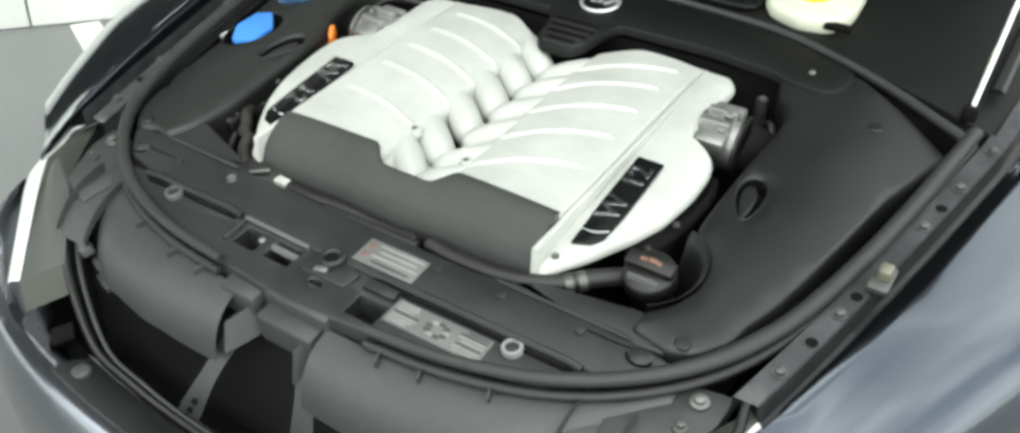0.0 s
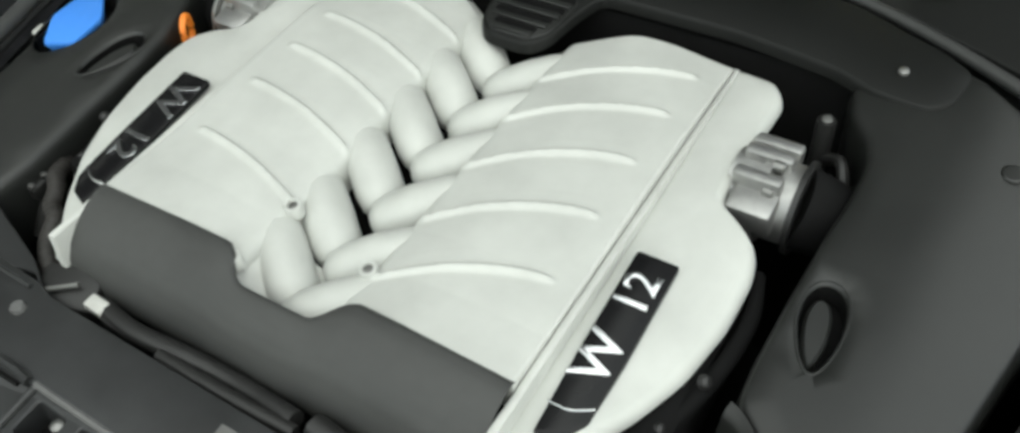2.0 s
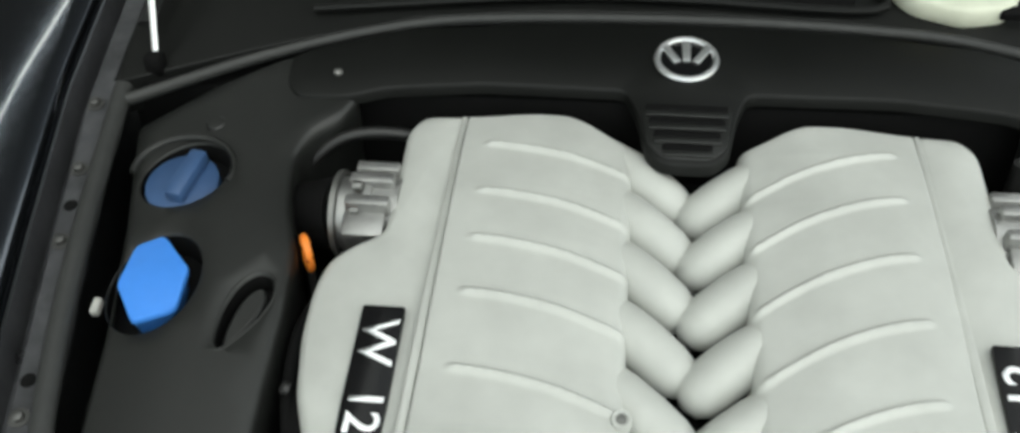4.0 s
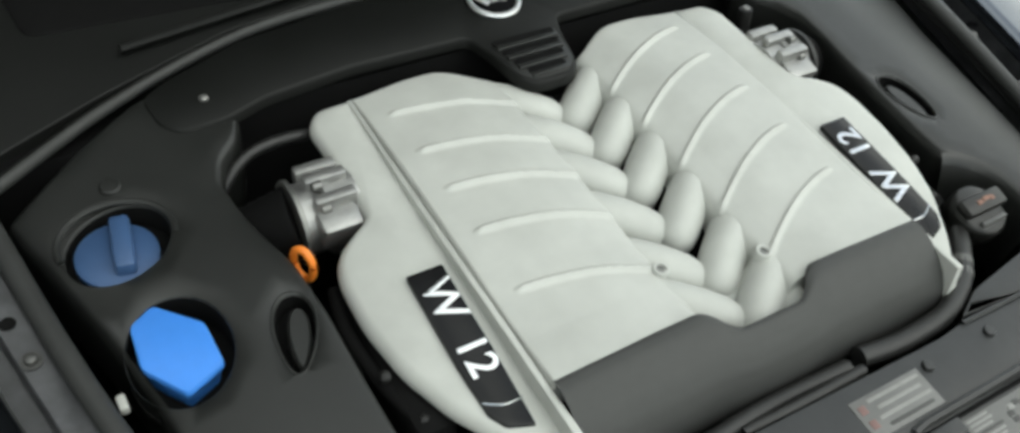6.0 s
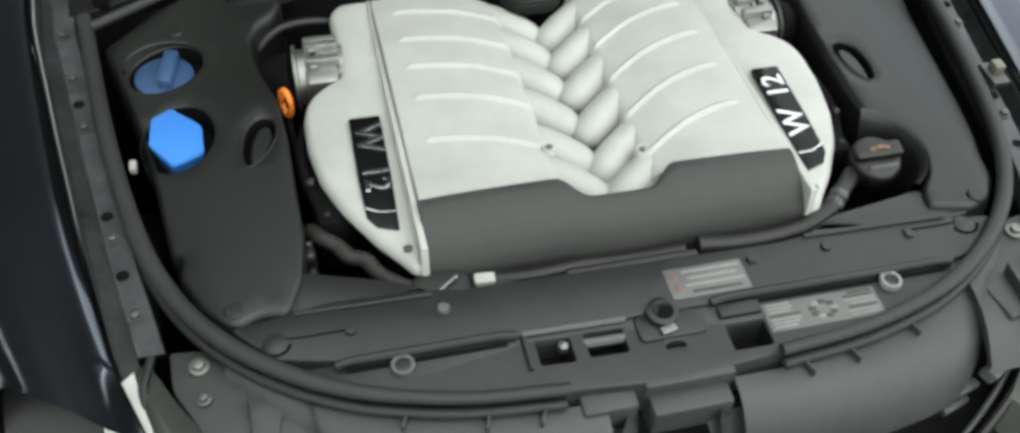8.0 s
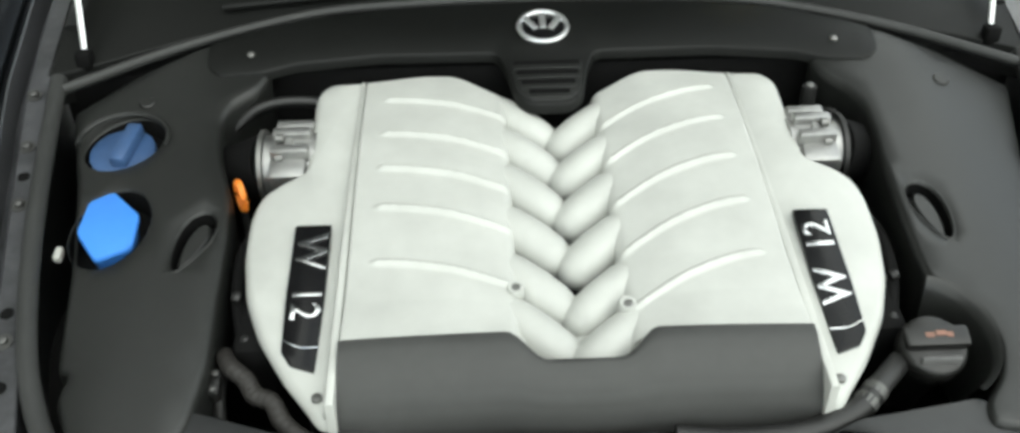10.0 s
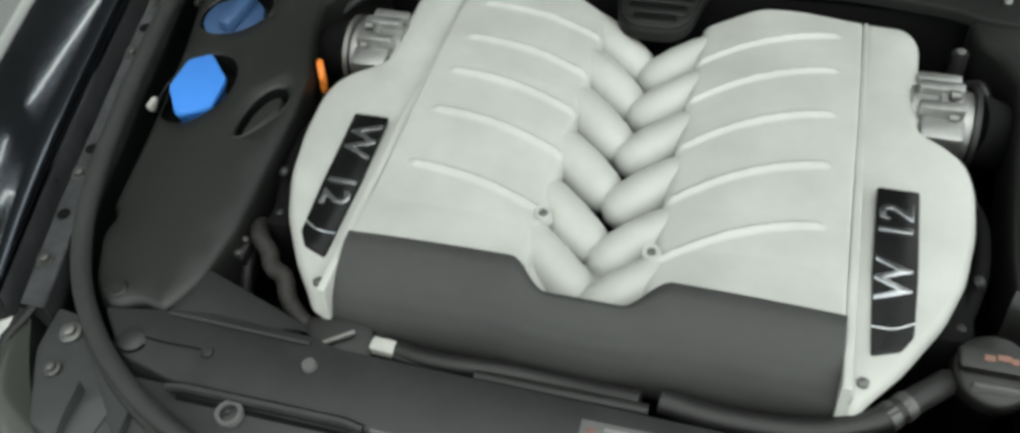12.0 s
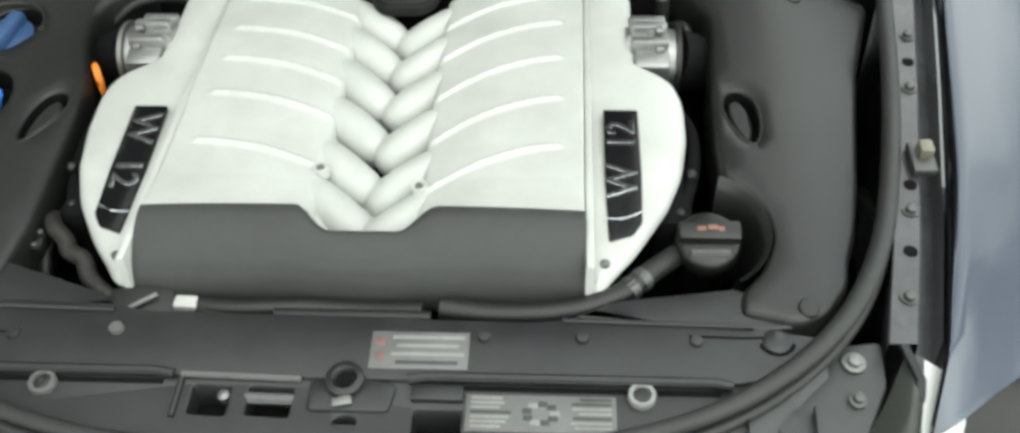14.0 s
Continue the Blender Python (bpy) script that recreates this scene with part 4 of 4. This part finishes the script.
part("plate", block((0.075, 0.055, 0.05), pose(-0.252, -0.080, 0.703, 18, 0, 20), 0.008), HOSE, br)
part("edge", tube([(-0.272, -0.110, 0.726), (-0.232, -0.084, 0.734)], 0.003, 8), STEEL, br, "bright steel edge")
pl = thing("wiring_plug", "pale plastic wiring plug below the engine cover", "plug", (-0.195, -0.085, 0.69))
part("shell", block((0.028, 0.017, 0.016), pose(-0.197, -0.090, 0.724, 12, 0, -4), 0.003), CONNECTOR, pl)
part("boot", block((0.05, 0.022, 0.02), pose(-0.160, -0.092, 0.718, 12, 0, -4), 0.005), HOSE, pl)
pl = thing("wiring_plug", "small pale plug below the shield edge", "plug", (0.215, -0.085, 0.70))
part("shell", block((0.026, 0.016, 0.012), pose(0.215, -0.086, 0.716, 12, 0, 6), 0.003), STEEL, pl)
for s in (1, -1):
    for y, z in ((0.11, 0.772), (0.055, 0.752)):
        part("side_bolt", lathe([(0.007, 0), (0.007, 0.006), (0.004, 0.009)], Matrix.Translation((s * (0.398 if y > 0.1 else 0.381), y, z)) @ pose(0, 0, 0, 0, s * 60, 0), 10), HOSE, engine)
# near-black blocks, the shade beside the engine put into their colour
part("flank", block((0.05, 0.20, 0.10), pose(0.375, 0.14, 0.72, 8), 0.015), BLACK, engine)
part("flank", block((0.05, 0.20, 0.10), pose(-0.375, 0.14, 0.72, 8), 0.015), BLACK, engine)
# clips at the covers' rims
for c, pts in ((right_cover, ((0.512, -0.098), (0.575, 0.45))), (left_cover, ((-0.512, -0.098), (-0.575, 0.45)))):
    for x, y in pts:
        stud(c, x, y, 0.012, cover_top(x, y) - Z(y) - 0.0025, COVER, "clip", hole=False)
clipl = thing("edge_clip", "small pale clip at the bay seal", "clip", (-0.640, 0.200, 0.79))
part("clip", block((0.010, 0.020, 0.012), lie(-0.640, 0.200, -0.024), 0.003), CONNECTOR, clipl)
fit_r = thing("bonnet_buffer", "brass-coloured fitting bolted on the wing rail", "fitting", (0.69, 0.13, 0.78))
BRASS = material("dull_brass", (0.22, 0.21, 0.16), 0.45, 0.3, bump=0.1)
part("base", block((0.03, 0.05, 0.012), lie(0.688, 0.132, 0.0), 0.003), DARK_STEEL, fit_r)
part("knob", block((0.018, 0.022, 0.02), lie(0.690, 0.134, 0.012), 0.004), BRASS, fit_r)


# ---- front end ----
def front_frame():
    f = thing("grille_frame", "grey plastic front frame with ribs round the radiator opening", "front frame", (0, -0.32, 0.45))
    SX = [p[0] for p in reversed(SEAL_PTS)]
    SY = [p[1] for p in reversed(SEAL_PTS)]

    def band(s, x0, x1):
        def g(u, v):
            ax = x0 + (x1 - x0) * u
            y = interp(ax, SX, SY) - 0.004
            out = interp(ax, [0.06, 0.20, 0.39, 0.52], [0.060, 0.070, 0.086, 0.050])
            k = min(1.0, v / 0.9)
            fall = 0.086 * (0.25 * k + 0.75 * k ** 2.2) + (0.012 if v > 0.92 else 0.0)
            return (s * ax, y - out * math.sin(k * 1.45) / math.sin(1.45), Z(y, -0.024) - fall)
        bm = field([i / 24 for i in range(25)], [i / 14 for i in range(15)], g)
        bmesh.ops.solidify(bm, geom=list(bm.faces), thickness=0.004)
        part("frame_band", bm, CARRIER, f, sharp=60)
        for ax in (0.17, 0.235, 0.33):
            if ax < x0 + 0.02:
                continue
            y = interp(ax, SX, SY)
            part("gusset", block((0.004, 0.024, 0.014), lie(s * ax, y - 0.015, -0.020, s * 22), 0.001), CARRIER, f)

    band(-1, 0.092, 0.530)
    band(1, 0.074, 0.530)
    # centre housing of the catch, with a stepped face
    part("catch_housing", block((0.118, 0.050, 0.06), pose(0.016, -0.258, 0.668, SLOPE), 0.005), CARRIER, f)
    part("catch_housing", block((0.104, 0.040, 0.05), pose(0.014, -0.288, 0.648, SLOPE), 0.005), CARRIER, f)
    part("catch_housing", block((0.07, 0.05, 0.05), pose(-0.088, -0.272, 0.660, SLOPE), 0.006), CARRIER, f)
    for a, b, w in (((-0.078, -0.290, 0.636), (-0.142, -0.378, 0.462), 0.036), ((0.060, -0.300, 0.640), (0.078, -0.352, 0.470), 0.044)):
        A, B = Vector(a), Vector(b)

        def g(u, v):
            return A.lerp(B, v) + Vector((w / 2 * (2 * u - 1) * (1.25 - 0.4 * math.sin(math.pi * min(1, v * 1.2))), -0.012 * math.sin(math.pi * v), 0))
        bm = field([0, 0.08, 0.5, 0.92, 1], [i / 12 for i in range(13)], g)
        bmesh.ops.solidify(bm, geom=list(bm.faces), thickness=0.014)
        bar = part("strut_bar", bm, CARRIER, f, sharp=50)
        # black discs paint the shade of holes in the bar
        for k in (0.80, 0.88, 0.95):
            q = A.lerp(B, k) + Vector((0.004, -0.010, 0.004))
            part("hole", lathe([(0.005, 0), (0.005, 0.002)], Matrix.Translation(q) @ pose(0, 0, 0, 62, 0, 0), 10), BLACK, bar)
    # curved ears that brace the bars to the catch housing
    for pts in (((-0.046, -0.234, 0.682), (-0.088, -0.326, 0.640), (-0.080, -0.338, 0.595), (-0.040, -0.254, 0.640)), ((0.070, -0.212, 0.702), (0.044, -0.322, 0.650), (0.050, -0.334, 0.600), (0.074, -0.230, 0.660))):
        P = [Vector(p) for p in pts]

        def ear(u, v):
            return P[0].lerp(P[1], u).lerp(P[3].lerp(P[2], u), v) + Vector((0.010 * math.sin(math.pi * u), 0, 0.010 * math.sin(math.pi * u) * (1 - v)))
        bm = field([i / 10 for i in range(11)], [i / 4 for i in range(5)], ear)
        bmesh.ops.solidify(bm, geom=list(bm.faces), thickness=0.005)
        part("ear", bm, CARRIER, f, sharp=60)
    # double lip round the opening
    side = [(0.535, -0.262, 0.645), (0.500, -0.300, 0.615), (0.430, -0.347, 0.572), (0.330, -0.388, 0.512), (0.240, -0.396, 0.492), (0.145, -0.398, 0.478)]
    ways = [(-x, y, z) for x, y, z in side] + [(0, -0.400, 0.472)] + side[::-1]
    part("lip", tube(curve_through(ways, 6), 0.0065, 8, flat=1.5), HOSE, f)
    part("inner_lip", tube(curve_through([(x * 0.975, y + 0.014, z - 0.006) for x, y, z in ways], 6), 0.0045, 8, flat=1.5), CARRIER, f)
    for s in (1, -1):
        part("lamp_plug", block((0.030, 0.022, 0.022), pose(s * 0.452, -0.296, 0.606, 20, 0, s * 25), 0.005), GREYCLIP, f)
        part("lamp_plug", block((0.050, 0.016, 0.016), pose(s * 0.410, -0.300, 0.586, 20, 0, s * 18), 0.004), CARRIER, f)
        part("lamp_plug", block((0.050, 0.014, 0.012), pose(s * 0.400, -0.306, 0.564, 20, 0, s * 18), 0.004), CARRIER, f)
    r = thing("radiator", "black finned radiator behind the front opening", "radiator", (0, -0.27, 0.36))
    part("core", block((1.02, 0.02, 0.30), pose(0, -0.262, 0.49), 0.002), RADIATOR, r)
    bm = bmesh.new()
    for i in range(44):
        block((1.0, 0.006, 0.0026), pose(0, -0.275, 0.352 + 0.0066 * i), 0, bm)
    tagged(part("fin_pack", bm, RADIATOR, r), kind="stuff")
    for s in (1, -1):
        part("side_tank", block((0.05, 0.03, 0.22), pose(s * 0.505, -0.272, 0.46), 0.006), BLACK, r)


front_frame()


# white that stands for the bright reflection along the wing's front edge
SHEEN_WHITE = material("white_edge_sheen", (0.74, 0.75, 0.72), 0.3, grain=0.02, blotch=0.03, bump=0, coat=1.0)


def headlamp(s):
    h = thing("headlamp", "clear-lensed headlamp beside the front frame", "headlamp", (s * 0.66, -0.2, 0.5), group="pair of headlamps")

    INNER = curve_through([(0.620, -0.126, 0.712), (0.580, -0.195, 0.692), (0.530, -0.258, 0.662), (0.455, -0.335, 0.596)], 8)
    OUTER = curve_through([(0.634, -0.140, 0.712), (0.614, -0.215, 0.700), (0.592, -0.262, 0.684), (0.500, -0.392, 0.572)], 8)

    def lens(u, v):
        k = min(23.999, v * 24)
        i, f = int(k), k - int(k)
        p = INNER[i].lerp(INNER[i + 1], f).lerp(OUTER[i].lerp(OUTER[i + 1], f), u)
        p = p + Vector((0.004, -0.007, 0.012)) * math.sin(math.pi * u) * math.sin(math.pi * v)
        return (s * p.x, p.y, p.z)

    bm = field([i / 16 for i in range(17)], [i / 14 for i in range(15)], lens)
    bmesh.ops.solidify(bm, geom=list(bm.faces), thickness=0.003)
    part("lens", bm, LENS, h, "clear plastic lens", 60)
    def bowl(u, v):
        x, y, z = lens(0.04 + 0.92 * u, 0.05 + 0.92 * v)
        return (x, y + 0.020 * math.sin(math.pi * u), z - 0.010 - 0.030 * math.sin(math.pi * u) * math.sin(math.pi * v))

    part("reflector", field([i / 12 for i in range(13)], [i / 10 for i in range(11)], bowl), REFLECTOR, h, "grey satin lamp interior", 60)
    for u0, v0, r in ((0.45, 0.48, 0.014), (0.50, 0.72, 0.016)):
        q = Vector(bowl(u0, v0)) + Vector((0, 0, 0.004))
        part("projector", lathe([(r, -0.02), (r, 0.0), (r * 0.9, 0.003), (r * 0.8, -0.003), (0.002, 0.004)], Matrix.Translation(q) @ pose(0, 0, 0, 60, 0, s * 15), 20), DARK_STEEL, h)
    # added white strip: a reflection painted as a surface outside the lens
    def outer(u, v):
        a = Vector(lens(1.0, v))
        b = Vector((s * interp(v, [0, 0.5, 1], [0.672, 0.630, 0.526]), interp(v, [0, 0.5, 1], [-0.195, -0.290, -0.408]), interp(v, [0, 0.5, 1], [0.672, 0.625, 0.530])))
        q = a.lerp(b, u)
        return (q.x + s * 0.010 * math.sin(math.pi * u), q.y, q.z + 0.010 * math.sin(math.pi * u))

    part("side_sheen", field([i / 6 for i in range(7)], [i / 8 for i in range(9)], outer), SHEEN_WHITE, h, "white strip painting the bright reflection beside the lamp", 60)
    def foot(u, v):
        x, y, z = lens(u, 1.0)
        return (x - s * 0.014 * v, y - 0.010 * v, z - 0.050 * v)

    part("lamp_foot", field([i / 6 for i in range(7)], [0, 0.5, 1], foot), LENS, h, "dark lower lens", 60)

    def flank(u, v):
        x, y, z = lens(0.0, v)
        return (x - s * 0.012 * u, y + 0.008 * u, z - 0.060 * u)

    part("lamp_flank", field([0, 0.1, 1], [i / 12 for i in range(13)], flank), RAIL, h, sharp=60)
    # mounting bracket and bolts behind the lamp
    b = thing("lamp_bracket", "dark bolted bracket between the headlamp and the carrier", "bracket", (s * 0.52, -0.18, 0.66), group="headlamp brackets")
    o = [(0.462, -0.190), (0.535, -0.118), (0.596, -0.110), (0.592, -0.165), (0.550, -0.245), (0.478, -0.270)]
    o = [(s * x, y) for x, y in o]
    part("plate", plate(rounded(o if s > 0 else o[::-1], 0.008, 3), on_plane(-0.030), 0.02, 0.003), CARRIER, b)
    def channel(u, v):
        return (s * (0.436 + 0.070 * u - 0.006 * v), -0.200 - 0.110 * v, Z(-0.200, -0.036) - 0.010 * v - 0.050 * v ** 3)

    bm = field([i / 4 for i in range(5)], [i / 8 for i in range(9)], channel)
    bmesh.ops.solidify(bm, geom=list(bm.faces), thickness=0.003)
    ch = part("channel", bm, CARRIER, b, "pale grey channel plate", 50)
    for u in (0.0, 1.0):
        def upright(w, v):
            x, y, z = channel(u, v)
            return (x, y, z + (0.024 - 0.010 * v) * w)
        bm = field([0, 1], [i / 8 for i in range(9)], upright)
        bmesh.ops.solidify(bm, geom=list(bm.faces), thickness=0.003)
        part("upright", bm, CARRIER, b, sharp=50)
    # black disc for the shade of a hole in the plate
    part("hole", lathe([(0.004, 0), (0.004, 0.0012)], Matrix.Translation(Vector(channel(0.68, 0.52)) + Vector((0, 0, 0.0008))) @ pose(0, 0, 0, 8), 10), BLACK, ch)
    for x, y, r in ((0.560, -0.140, 0.013), (0.556, -0.185, 0.010)):
        part("bolt", lathe([(r, 0), (r, 0.004), (r * 0.6, 0.005), (r * 0.6, 0.011), (r * 0.4, 0.012)], lie(s * x, y, -0.029), 12), STEEL if r > 0.011 else DARK_STEEL, b)
    part("plug", block((0.026, 0.020, 0.018), lie(s * 0.596, -0.196, -0.045, s * 20), 0.004), GREYCLIP, b)
    part("plug", block((0.018, 0.014, 0.014), lie(s * 0.604, -0.222, -0.055, s * 20), 0.003), GREYCLIP, b)
    part("rail_foot", tube([(s * 0.612, -0.125, Z(-0.125, -0.012)), (s * 0.622, -0.17, Z(-0.17, -0.012)), (s * 0.606, -0.25, Z(-0.25, -0.035)), (s * 0.575, -0.30, 0.60)], 0.006, 8, flat=0.6), RAIL, b)


headlamp(1)
headlamp(-1)
# bumper details
for s in (1, -1):
    # black block painting the shade of a square recess
    part("sensor_recess_shade", block((0.038, 0.036, 0.010), pose(s * 0.388, -0.402, 0.524, 14, 0, s * 34), 0.003), BLACK, body)
    part("sensor", lathe([(0.015, -0.006), (0.015, 0.001), (0.012, 0.003), (0.002, 0.0035)], pose(s * 0.296, -0.437, 0.519, 8), 20), CARRIER, body)
    wheel = part("tyre", lathe([(0.20, -0.10), (0.30, -0.11), (0.335, -0.08), (0.335, 0.08), (0.30, 0.11), (0.20, 0.10)], pose(s * 0.74, 0.12, 0.335, 0, 90, 0), 40), HOSE, body)
    part("rim", lathe([(0.205, -0.09), (0.205, 0.09), (0.19, 0.085), (0.06, 0.05), (0.03, 0.06)], pose(s * 0.74, 0.12, 0.335, 0, s * 90, 0), 30), ALU, wheel)
